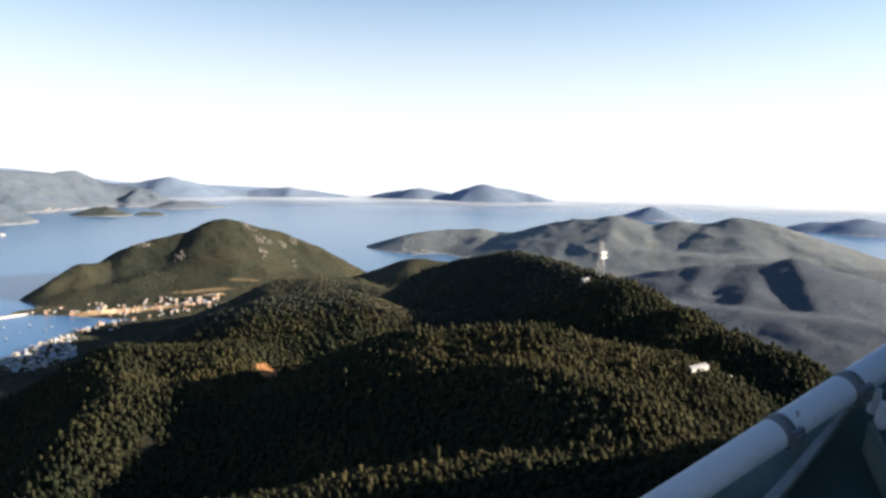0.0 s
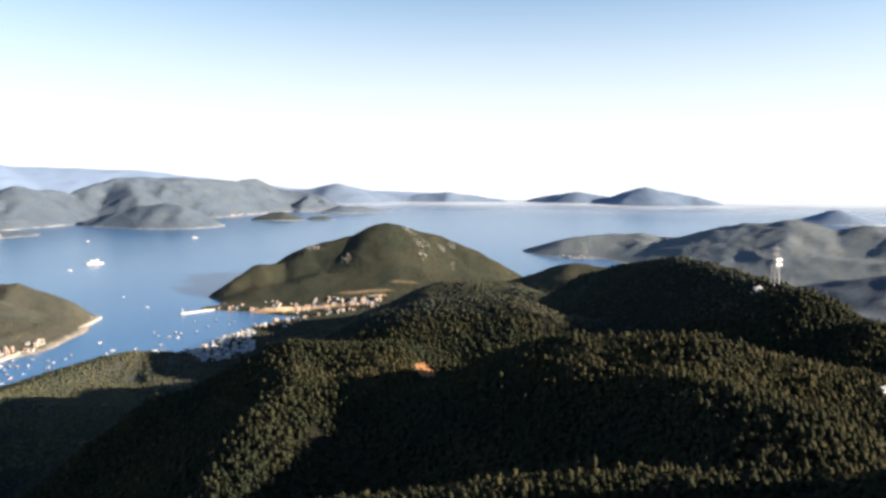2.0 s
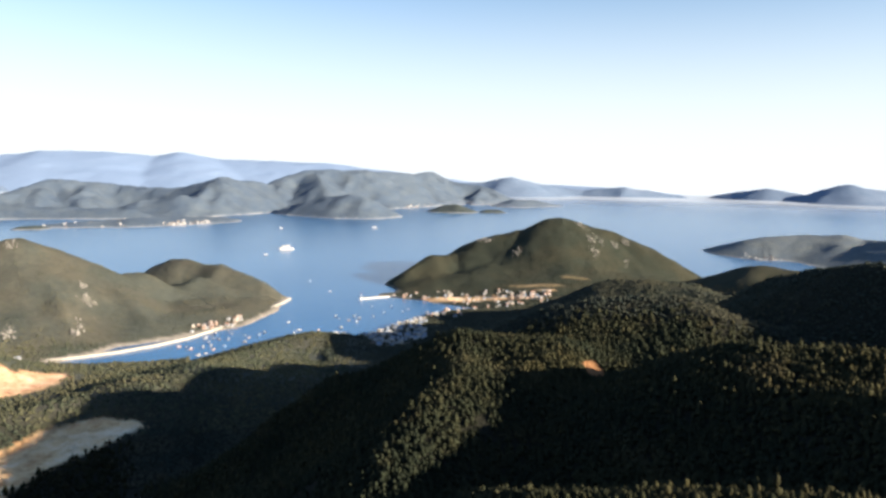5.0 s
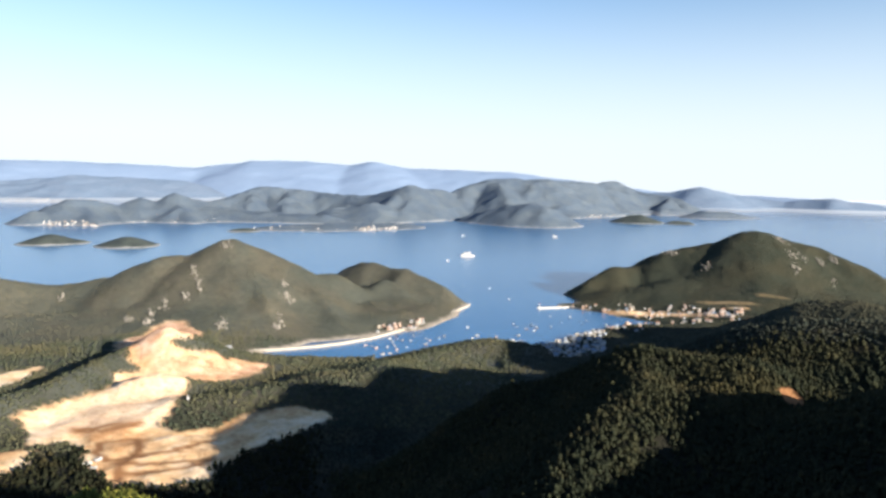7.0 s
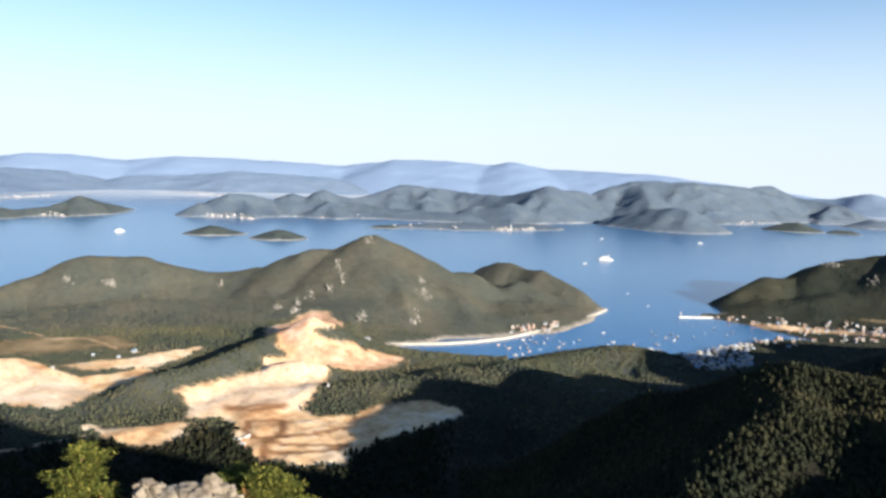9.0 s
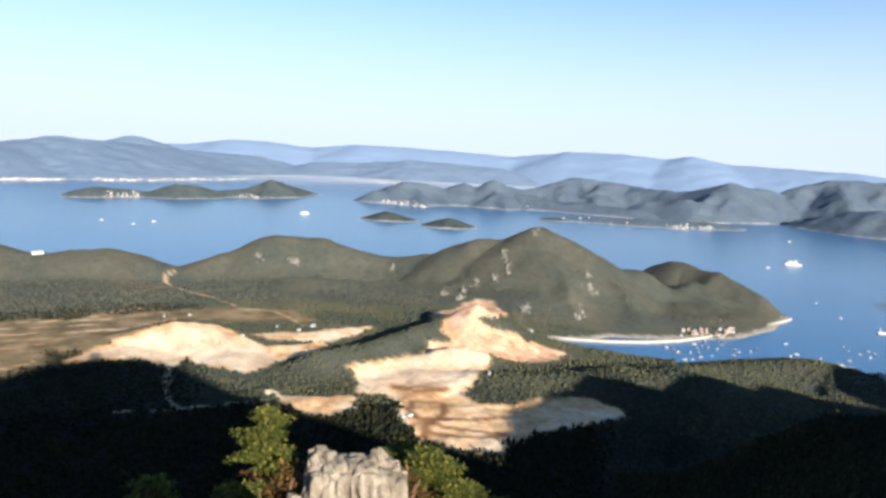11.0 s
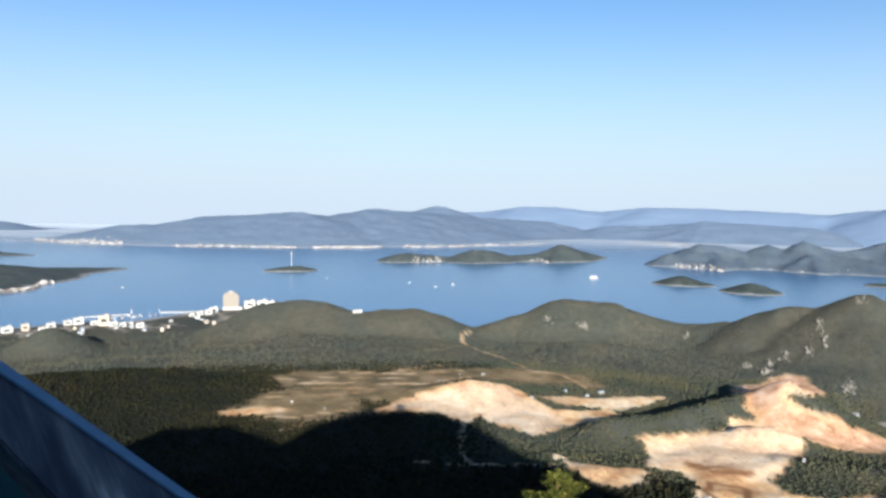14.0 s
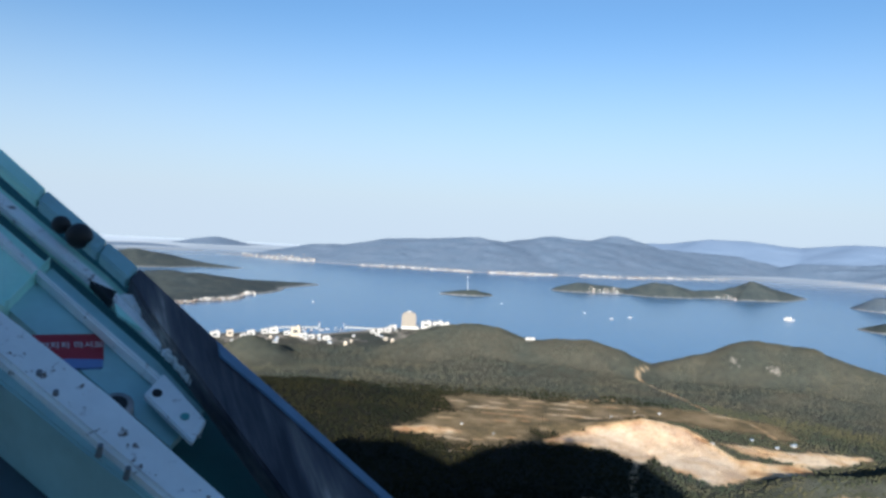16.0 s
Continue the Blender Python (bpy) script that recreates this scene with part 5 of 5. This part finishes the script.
def block(w, d, h, seed):
    """A cracked angular block of stone, standing on its base."""
    r = random.Random(seed)
    bm = bmesh.new()
    pts = []
    for z, k in ((0, 1.0), (h * 0.55, r.uniform(0.85, 1.0)), (h * 0.93, r.uniform(0.75, 0.9)), (h, r.uniform(0.5, 0.75))):
        n = 7
        for i in range(n):
            a = 2 * math.pi * (i + r.uniform(-0.25, 0.25)) / n
            q = k * r.uniform(0.8, 1.1)
            pts.append(bm.verts.new((w / 2 * q * math.cos(a), d / 2 * q * math.sin(a), z + r.uniform(-0.06, 0.06) * h)))
    bmesh.ops.convex_hull(bm, input=pts)
    bmesh.ops.delete(bm, geom=[v for v in bm.verts if not v.link_faces], context="VERTS")
    bmesh.ops.subdivide_edges(bm, edges=bm.edges[:], cuts=2, use_grid_fill=True)
    for v in bm.verts:
        p = v.co * 1.7
        v.co += Vector((noise.noise(p + Vector((seed, 0, 0))), noise.noise(p + Vector((0, seed, 5))), 0.5 * noise.noise(p + Vector((9, 0, seed))))) * 0.16
        v.co.z -= 0.12 * max(0, noise.noise(Vector((v.co.x * 4, v.co.y * 4, seed))))
    bmesh.ops.triangulate(bm, faces=bm.faces[:])
    return bm


def crag(bearing, far, top, blocks, label):
    base = ground_at(bearing, far) - 0.4
    t = thing("rock_outcrop", on_ground(bearing, far, bearing, 0, 1, base), label, "rock")
    for i, (x, y, w, d, k) in enumerate(blocks):
        bm = block(w, d, (top - base) * k, 31 + i)
        bmesh.ops.translate(bm, verts=bm.verts, vec=(x, y, 0))
        part("block", bm, STONE, t)
    return t


def slab(w, d, h, seed, joints=1.0):
    """A big upright slab split by steep joints, with broken edges."""
    bm = bmesh.new()
    bmesh.ops.create_icosphere(bm, subdivisions=6, radius=1.0)
    for v in bm.verts:
        x, y, z = v.co
        k = max(abs(x), abs(y), abs(z) * 0.9) ** 0.55
        x, y, z = x / k * w / 2, y / k * d / 2, (z / k + 1) * h / 2
        p = Vector((x * 2.1 * joints + 0.25 * z, y * 1.6 * joints, z * 0.42)) + Vector((seed, 3.1 * seed, 0))
        p += 0.35 * Vector((noise.noise(p * 0.9), noise.noise(p * 0.9 + Vector((7, 0, 0))), 0))
        near, where = noise.voronoi(p)
        crack = max(0.0, 0.16 - (near[1] - near[0])) / 0.16
        tone = noise.noise(where[0] * 5.0)
        out = Vector((v.co.x, v.co.y, 0.35 * v.co.z))
        move = 0.13 * tone - 0.20 * crack + 0.05 * noise.noise(Vector((x, y, z)) * 3.5) + 0.025 * noise.noise(Vector((x, y, z)) * 11)
        v.co = Vector((x, y, z)) + out * move + Vector((0, 0, (0.28 * tone + 0.10 * noise.noise(Vector((x * 3, y * 3, seed)))) * max(0, z / h - 0.55)))
    return bm


def outcrop(bearing, far, top, slabs, label):
    base = ground_at(bearing, far) - 0.5
    t = thing("rock_outcrop", on_ground(bearing, far, bearing, 0, 1, base), label, "rock")
    for i, (x, y, w, d, k, q) in enumerate(slabs):
        bm = slab(w, d, (top - base) * k, 3.7 + 2.3 * i, q)
        bmesh.ops.translate(bm, verts=bm.verts, vec=(x, y, 0))
        part("slab", bm, STONE, t)
    return t


outcrop(71.2, 18.0, 152.25, [(0.0, 0.1, 2.7, 1.7, 0.93, 1.0), (-0.85, 0.35, 0.9, 0.9, 1.0, 1.3), (0.62, 0.3, 0.55, 0.6, 1.0, 1.6), (1.05, 0.0, 0.8, 1.1, 0.84, 1.3)], "pale grey fissured granite outcrop among pines")
crag(76.6, 17.6, 151.3, [(-0.4, 0, 0.5, 0.5, 0.85), (0.15, 0.1, 0.6, 0.6, 1.0), (0.6, -0.1, 0.5, 0.5, 0.8)], "small pale broken rocks among shrubs")


def spray(bm, at, size, r, count=9):
    """A tuft of needles: short blades fanning up and out."""
    for _ in range(count):
        a, lift = r.uniform(0, 2 * math.pi), r.uniform(-0.2, 1.0)
        way = Vector((math.cos(a), math.sin(a), lift)).normalized()
        side = way.cross(Vector((0, 0, 1))).normalized() * size * 0.16
        tip = at + way * size * r.uniform(0.7, 1.2)
        mid = at + way * size * 0.5
        vs = [bm.verts.new(p) for p in (at, mid + side, tip, mid - side)]
        bm.faces.new(vs)


def pine(m, high, wide, seed, label, group="pines on the crag"):
    r = random.Random(seed)
    t = thing("pine_tree", m, label, "tree", group)
    bits, bend = [], [Vector((0, 0, -0.3))]
    for i in range(5):
        bend.append(bend[-1] + Vector((r.uniform(-0.12, 0.12) * high / 4, r.uniform(-0.12, 0.12) * high / 4, (high + 0.3) / 5)))
    for i in range(5):
        bits.append(rod(bend[i], bend[i + 1], 0.05 * high / 2 * (1 - i * 0.18) * 0.8, 0.05 * high / 2 * (1 - (i + 1) * 0.18) * 0.8 + 0.01, 8))
    part("trunk", joined(bits), BARK, t)
    crown = bmesh.new()
    for i in range(26):
        s = r.uniform(0.5, 1.0)
        k = min(4, int(s * 5))
        start = bend[k].lerp(bend[k + 1], s * 5 - k)
        a = r.uniform(0, 2 * math.pi)
        reach = wide / 2 * r.uniform(0.45, 1.0) * (1.3 - 0.6 * s)
        end = start + Vector((math.cos(a) * reach, math.sin(a) * reach, reach * r.uniform(0.0, 0.25)))
        part("limb", rod(start, end, 0.028, 0.012, 5), BARK, t)
        for _ in range(72):
            q = start.lerp(end, r.uniform(0.45, 1.05)) + Vector((r.gauss(0, 0.17), r.gauss(0, 0.17), r.gauss(0.05, 0.05))) * wide / 2
            spray(crown, q, r.uniform(0.08, 0.17), r, 7)
    part("crown", crown, NEEDLES, t)
    return t


def shrub(m, high, wide, seed, leaf, label, group):
    r = random.Random(seed)
    t = thing("shrub", m, label, "shrub", group)
    part("stem", joined([rod((0, 0, -0.2), (r.uniform(-0.4, 0.4) * wide, r.uniform(-0.4, 0.4) * wide, high * r.uniform(0.5, 0.9)), 0.03, 0.012, 5) for _ in range(7)]), BARK, t)
    crown = bmesh.new()
    for _ in range(420):
        a, q = r.uniform(0, 2 * math.pi), math.sqrt(r.random())
        z = high * (0.2 + 0.85 * r.random() * (1 - 0.6 * q * q)) * (0.8 + 0.35 * noise.noise(Vector((math.cos(a) * 2, math.sin(a) * 2, seed))))
        spray(crown, Vector((math.cos(a) * q * wide / 2, math.sin(a) * q * wide / 2, z)), r.uniform(0.10, 0.19), r, 7)
    part("crown", crown, leaf, t)
    return t


def on_shoulder(b, r, turn=0.0, size=1.0):
    return on_ground(b, r, turn, 0.1, size)


tall = pine(on_shoulder(78.4, 20.0), 3.3, 1.9, 1, "sunlit green pine with an open flat crown")
young = pine(on_shoulder(65.4, 20.5), 2.2, 1.6, 2, "young green pine beside a rock outcrop")
for b, r, k, a in ((87.0, 16.5, 0.8, 150),):
    copy_thing(tall, on_shoulder(b, r, a, k))
for b, r, k, a in ((64.0, 21.0, 0.9, 50), (67.5, 22.0, 1.0, 120), (61.5, 21.5, 0.85, 200), (58.8, 22.5, 0.8, 10), (57.0, 23.5, 0.75, 90), (55.0, 22.0, 0.8, 170), (62.8, 20.2, 0.8, 260), (52.5, 25.5, 1.0, 140), (47.0, 27.0, 0.8, 60), (80.5, 17.5, 0.8, 70)):
    copy_thing(young, on_shoulder(b, r, a, k))
SCRUB = "scrub round the crag"
green = shrub(on_shoulder(74.5, 20.0), 1.4, 1.6, 5, NEEDLES, "low green scrub beside a rock", SCRUB)
rust = shrub(on_shoulder(74.0, 21.5), 1.6, 1.5, 6, RUSSET, "russet autumn shrub behind a rock", SCRUB)
for b, r, k, a in ((70.0, 21.5, 1.0, 30), (76.5, 18.5, 0.8, 100), (79.5, 18.2, 0.9, 60), (78.6, 19.0, 1.1, 30), (77.5, 19.6, 1.0, 210), (80.6, 18.8, 1.0, 300), (81.2, 19.6, 0.9, 20), (62.0, 19.5, 0.9, 70), (58.5, 20.5, 1.0, 250), (56.0, 21.0, 1.0, 330), (64.8, 19.5, 0.8, 10), (60.0, 20.5, 0.9, 130), (55.5, 22.5, 0.9, 200), (50.5, 25.0, 0.9, 160)):
    copy_thing(green, on_shoulder(b, r, a, k))
for b, r, k, a in ((75.5, 20.8, 1.0, 20), (72.2, 21.8, 1.0, 90), (68.8, 20.5, 0.8, 150), (64.0, 19.8, 0.7, 50), (77.8, 19.0, 0.7, 10), (77.4, 18.7, 1.3, 70), (75.2, 18.9, 1.2, 140), (79.4, 18.9, 1.25, 200), (67.2, 18.8, 1.2, 60), (62.5, 19.5, 0.7, 20), (58.0, 21.5, 0.8, 100)):
    copy_thing(rust, on_shoulder(b, r, a, k))


# ---- a plain wall out of view beside the camera, added to shade parapets and pines ----
bm = box((0.12, 5.1, 5.2), (1.75, -0.25, 159.9))
tagged(part("lookout_wall", bm, paint("shade_wall_paint", (0.25, 0.36, 0.35), 0.6, 0.1, 1.0), None), "plain unseen wall added to shade the parapets", "wall", kind="structure")


# ---- the steel parapets of the lookout ----
def plane(c):
    return Matrix(((*c[0],), (*c[1],), (*c[2],), (0, 0, 0, 1)))


TEAL = paint("teal_paint", (0.14, 0.38, 0.36), 0.45, 0.15, 3.0, 0.0)
# teal made paler for the upper parts that catch light
PALE_TEAL = paint("lit_teal_paint", (0.52, 0.84, 0.73), 0.45, 0.15, 3.0, 0.0)
CHALK = paint("chalky_white_paint", (0.84, 0.87, 0.88), 0.55, 0.1, 4.0, 0.065)
GREY_TEAL = paint("grey_teal_panel", (0.34, 0.54, 0.56), 0.6, 0.2, 3.0, 0.0)
BLACK = paint("flat_black", (0.012, 0.012, 0.013), 0.6, 0.2, 5.0)
LABEL_RED = paint("red_label", (0.30, 0.022, 0.035), 0.4, 0.08, 8.0)
LABEL_WHITE = paint("label_white", (0.62, 0.62, 0.64), 0.4, 0.08, 8.0)
LABEL_BLUE = paint("label_blue", (0.15, 0.22, 0.45), 0.4, 0.08, 8.0)


def weathered_board():
    m = Mat("weathered_board", 0.55)
    grain = m.ramp(m.noise(14, 5, 0.65, (0.12, 1, 1)), [(0.40, (0.026, 0.028, 0.040)), (0.52, (0.085, 0.083, 0.095)), (0.60, (0.16, 0.145, 0.14)), (0.68, (0.42, 0.38, 0.34))])
    return m.color(grain).bump(m.noise(40, 4, 0.6, (0.08, 1, 1)), 0.5, 0.01).m


BOARD = weathered_board()
EDGING = paint("faded_blue_paint", (0.17, 0.25, 0.36), 0.6, 0.2, 5.0)
# recess and lower wall tones, with the shade there put into the colour
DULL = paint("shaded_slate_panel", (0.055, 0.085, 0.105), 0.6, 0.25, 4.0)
RECESS_TEAL = paint("shaded_recess_teal", (0.030, 0.115, 0.115), 0.5, 0.2, 3.0)
left = thing("steel_parapet", plane(((-0.590, 0.714, 0.378, -1.190), (-0.588, -0.700, 0.406, -0.901), (0.554, 0.017, 0.832, 159.571))), "teal steel parapet with chalky white flanges and rust spots", "parapet")
part("rail_board", prism([(1.126, 0.073), (0.825, -0.09), (0.777, -0.07), (1.032, 0.071)], 0.0, 0.03, 0.004), PALE_TEAL, left)
part("rail_board", prism([(0.821, -0.092), (0.63, -0.201), (0.584, -0.178), (0.772, -0.072)], 0.0, 0.03, 0.004), GREY_TEAL, left)
part("rail_board", prism([(0.626, -0.203), (0.538, -0.255), (0.494, -0.228), (0.58, -0.181)], 0.0, 0.03, 0.004), GREY_TEAL, left)
part("rail_board", prism([(0.534, -0.257), (0.156, -0.45), (-0.186, -0.632), (-0.50, -0.80), (-0.50, -0.57), (-0.152, -0.43), (0.209, -0.314), (0.39, -0.254), (0.492, -0.231)], -0.02, 0.03, 0.004), BOARD, left, "dark weathered wooden rail board")
part("lip", prism([(0.293, -0.372), (0.156, -0.447), (-0.186, -0.629), (-0.50, -0.797), (-0.50, -0.775), (-0.186, -0.607), (0.146, -0.428), (0.247, -0.368)], 0.03, 0.036, 0.002), EDGING, left, "faded blue metal edging")
part("back_sheet", prism([(1.30, 0.074), (0.70, -0.279), (0.37, -0.385), (-0.066, -0.53), (-0.20, -0.50), (-0.20, 0.04), (0.048, 0.06)], -0.14, -0.12), RECESS_TEAL, left)
part("flange", prism([(0.803, 0.066), (0.697, 0.003), (0.52, -0.093), (0.372, -0.183), (0.246, -0.258), (0.104, -0.319), (0.096, -0.312), (0.232, -0.252), (0.358, -0.178), (0.507, -0.0886), (0.772, 0.065)], -0.03, 0.0, 0.004), CHALK, left)
part("upper_flange", prism([(0.955, 0.069), (0.853, 0.002), (0.664, -0.107), (0.509, -0.199), (0.335, -0.286), (0.317, -0.274), (0.485, -0.188), (0.637, -0.095), (0.904, 0.068)], -0.022, 0.0, 0.003), CHALK, left)
part("upper_web", prism([(1.006, 0.068), (0.723, -0.105), (0.562, -0.203), (0.383, -0.294), (0.339, -0.28), (0.476, -0.204), (0.637, -0.106), (0.933, 0.066)], -0.04, -0.02), PALE_TEAL, left)
# pale green panel beside the upper web
part("foam_sheet", prism([(0.505, -0.200), (0.468, -0.226), (0.385, -0.272), (0.348, -0.266), (0.420, -0.205)], -0.012, -0.004), PALE_TEAL, left, "pale green sheet")
# no cut in the web: a black piece stands for the slot's dark inside
part("opening", prism([(0.523, -0.162), (0.487, -0.21), (0.455, -0.196)], -0.02, 0.0), BLACK, left, "black slot in the web")
part("web", prism([(0.849, 0.064), (0.596, -0.092), (0.455, -0.012), (0.551, 0.056)], -0.04, -0.02), PALE_TEAL, left)
part("web", prism([(0.601, -0.097), (0.304, -0.271), (0.165, -0.334), (0.089, -0.26), (0.114, -0.244), (0.464, -0.016)], -0.05, -0.03), GREY_TEAL, left)
part("stiffener", prism([(0.603, -0.093), (0.596, -0.088), (0.453, -0.008), (0.460, -0.016)], -0.05, 0.0), PALE_TEAL, left)
plate = part("plate", prism([(0.187, -0.224), (0.239, -0.267), (0.112, -0.323), (0.064, -0.289)], -0.01, 0.004, 0.003), CHALK, left, "white bolted end plate")
# holes are discs laid on the plate, the first with its dark painted in
part("hole", rod((0.186, -0.247, 0.002), (0.186, -0.247, 0.007), 0.009, 0.009, 12), BLACK, plate)
part("hole", rod((0.124, -0.286, 0.002), (0.124, -0.286, 0.007), 0.008, 0.008, 12), TEAL, plate)
# small ragged white teeth along two edges
teeth = []
for (ax, ay), (bx, by), count in (((0.471, -0.228), (0.381, -0.278), 34), ((0.300, -0.285), (0.176, -0.346), 40)):
    for i in range(count):
        k = (i + random.random()) / count
        x, y = ax + k * (bx - ax), ay + k * (by - ay)
        q = random.uniform(0.3, 0.75)
        teeth.append(prism([(x - 0.007 * q, y + 0.020 * q), (x + 0.006 * q, y + 0.022 * q), (x + 0.009 * q, y + 0.004), (x + 0.006 * random.uniform(-1, 1), y - 0.016 * q)], -0.008, random.uniform(0.002, 0.012)))
part("torn_foam", joined(teeth), CHALK, left, "ragged white toothed strip")
label = part("label", prism([(0.385, -0.04), (0.385, -0.178), (0.312, -0.172), (0.312, -0.04)], -0.03, -0.026), LABEL_RED, left, "red sticker with white warning lettering")
part("label_strip", prism([(0.311, -0.05), (0.316, -0.11), (0.311, -0.171), (0.290, -0.168), (0.290, -0.05)], -0.03, -0.025), LABEL_BLUE, left)
words = bpy.data.curves.new("lettering", "FONT")
words.body, words.size, words.extrude = "만지지 마시오", 0.0192, 0.02
carrier = bpy.data.objects.new("lettering", words)
letters = bmesh.new()
letters.from_mesh(bpy.data.meshes.new_from_object(carrier))
bpy.data.objects.remove(carrier)
bmesh.ops.transform(letters, verts=letters.verts, matrix=Matrix.Translation((0.346, -0.064, -0.0255)) @ Matrix.Rotation(radians(-90), 4, "Z") @ Matrix.Diagonal((1, 1, 0.04, 1)))
part("lettering", letters, LABEL_WHITE, label, "white Korean lettering asking not to touch")
knob = part("grab_ring", rod((0.172, -0.180, -0.03), (0.172, -0.180, 0.0), 0.030, 0.026, 20), STEEL, left, "round steel grab ring", True)
# black disc standing for the dark inside the ring
part("ring_hollow", rod((0.170, -0.178, -0.001), (0.170, -0.178, 0.004), 0.017, 0.017, 16), BLACK, knob)
part("front_beam", prism([(0.337, 0.056), (0.269, 0.008), (0.06, -0.141), (-0.156, -0.275), (-0.208, -0.308), (-0.194, -0.235), (-0.134, -0.188), (0.153, 0.008), (0.219, 0.053)], 0.10, 0.14, 0.006), CHALK, left, "white beam with rust spots")
# side face in a darker tone than the beam's front
part("beam_side", prism([(0.241, 0.053), (0.174, 0.007), (-0.119, -0.194), (-0.181, -0.242), (-0.173, -0.201), (-0.122, -0.17), (-0.017, -0.091), (0.122, 0.007), (0.185, 0.051)], -0.04, 0.12, 0.004), GREY_TEAL, left)
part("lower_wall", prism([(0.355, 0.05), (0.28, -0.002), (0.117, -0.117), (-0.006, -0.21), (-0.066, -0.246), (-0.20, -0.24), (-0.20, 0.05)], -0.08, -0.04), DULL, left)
for x, y in ((-0.042, -0.114), (-0.087, -0.146), (0.112, -0.043), (0.069, -0.063)):
    part("bolt", rod((x, y, 0.125), (x, y, 0.148), 0.005, 0.004, 8), SLATE, left)
# two indistinct dark round shapes, built as plain knobs
for x, y, r in ((0.679, -0.113, 0.020), (0.640, -0.146, 0.028)):
    ball = bmesh.new()
    bmesh.ops.create_uvsphere(ball, u_segments=16, v_segments=10, radius=r)
    bmesh.ops.transform(ball, verts=ball.verts, matrix=Matrix.Translation((x, y, 0.03)))
    part("buffer", ball, BLACK, left, "dark round knob", True)
left_foot = left.matrix_world.inverted()
for x, y in ((-0.17, -0.42), (-0.17, -0.05)):
    top = left.matrix_world @ Vector((x, y, -0.05))
    bm = box((0.06, 0.06, top.z - 157.6), (top.x, top.y, (top.z + 157.6) / 2))
    bmesh.ops.transform(bm, verts=bm.verts, matrix=left_foot)
    part("post", bm, TEAL, left)

GREY_RAIL = paint("greyed_white_paint", (0.33, 0.37, 0.44), 0.55, 0.12, 5.0, 0.03)
# near-black teal for the sheet and posts under the rail
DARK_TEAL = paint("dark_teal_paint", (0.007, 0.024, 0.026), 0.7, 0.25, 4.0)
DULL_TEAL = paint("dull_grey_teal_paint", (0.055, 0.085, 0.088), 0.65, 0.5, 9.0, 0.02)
CLAMP = paint("worn_dark_paint", (0.075, 0.085, 0.105), 0.6, 0.3, 12.0)
WORN = paint("worn_edge_paint", (0.17, 0.19, 0.23), 0.7, 0.5, 14.0, 0.05)
right = thing("steel_parapet", plane(((0.855, -0.495, -0.154, 0.194), (0.404, 0.822, -0.401, 1.004), (0.325, 0.280, 0.903, 159.672))), "white tubular rail with dark clamps over a dark teal sheet", "parapet")
part("rail", rod((-0.08, -0.049, 0.035), (0.60, -0.046, 0.035), 0.0165, 0.0165, 24), GREY_RAIL, right, "white tubular top rail", True)
for x in (0.160, 0.268):
    part("clamp", rod((x - 0.006, -0.048, 0.035), (x + 0.008, -0.048, 0.035), 0.0178, 0.0178, 24), CLAMP, right, "dark rail clamp", True)
    part("clamp_foot", prism([(x - 0.008, -0.058), (x + 0.012, -0.060), (x + 0.016, -0.070), (x - 0.002, -0.070)], 0.022, 0.046, 0.003), CLAMP, right)
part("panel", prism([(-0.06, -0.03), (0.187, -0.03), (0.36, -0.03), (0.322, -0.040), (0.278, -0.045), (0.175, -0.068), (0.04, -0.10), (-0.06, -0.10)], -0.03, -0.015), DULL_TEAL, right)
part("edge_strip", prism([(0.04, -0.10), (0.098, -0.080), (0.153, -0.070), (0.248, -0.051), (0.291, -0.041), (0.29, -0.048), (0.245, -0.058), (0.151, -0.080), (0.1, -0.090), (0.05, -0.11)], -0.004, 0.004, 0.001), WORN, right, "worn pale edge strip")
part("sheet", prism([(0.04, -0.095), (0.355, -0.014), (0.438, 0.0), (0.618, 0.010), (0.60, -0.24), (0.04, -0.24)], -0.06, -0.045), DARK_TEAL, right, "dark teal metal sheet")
part("strut", prism([(0.276, -0.072), (0.284, -0.073), (0.23, -0.141), (0.222, -0.14)], -0.05, 0.0, 0.002), DULL_TEAL, right)
for x, y in ((0.304, -0.061), (0.289, -0.078)):
    part("bolt", rod((x, y, -0.01), (x, y, 0.022), 0.007, 0.005, 8), GREY_RAIL, right)
right_foot = right.matrix_world.inverted()
for x, y in ((0.02, -0.14), (0.40, -0.20)):
    top = right.matrix_world @ Vector((x, y, -0.055))
    bm = box((0.05, 0.05, top.z - 157.2), (top.x, top.y, (top.z + 157.2) / 2))
    bmesh.ops.transform(bm, verts=bm.verts, matrix=right_foot)
    part("post", bm, DARK_TEAL, right)
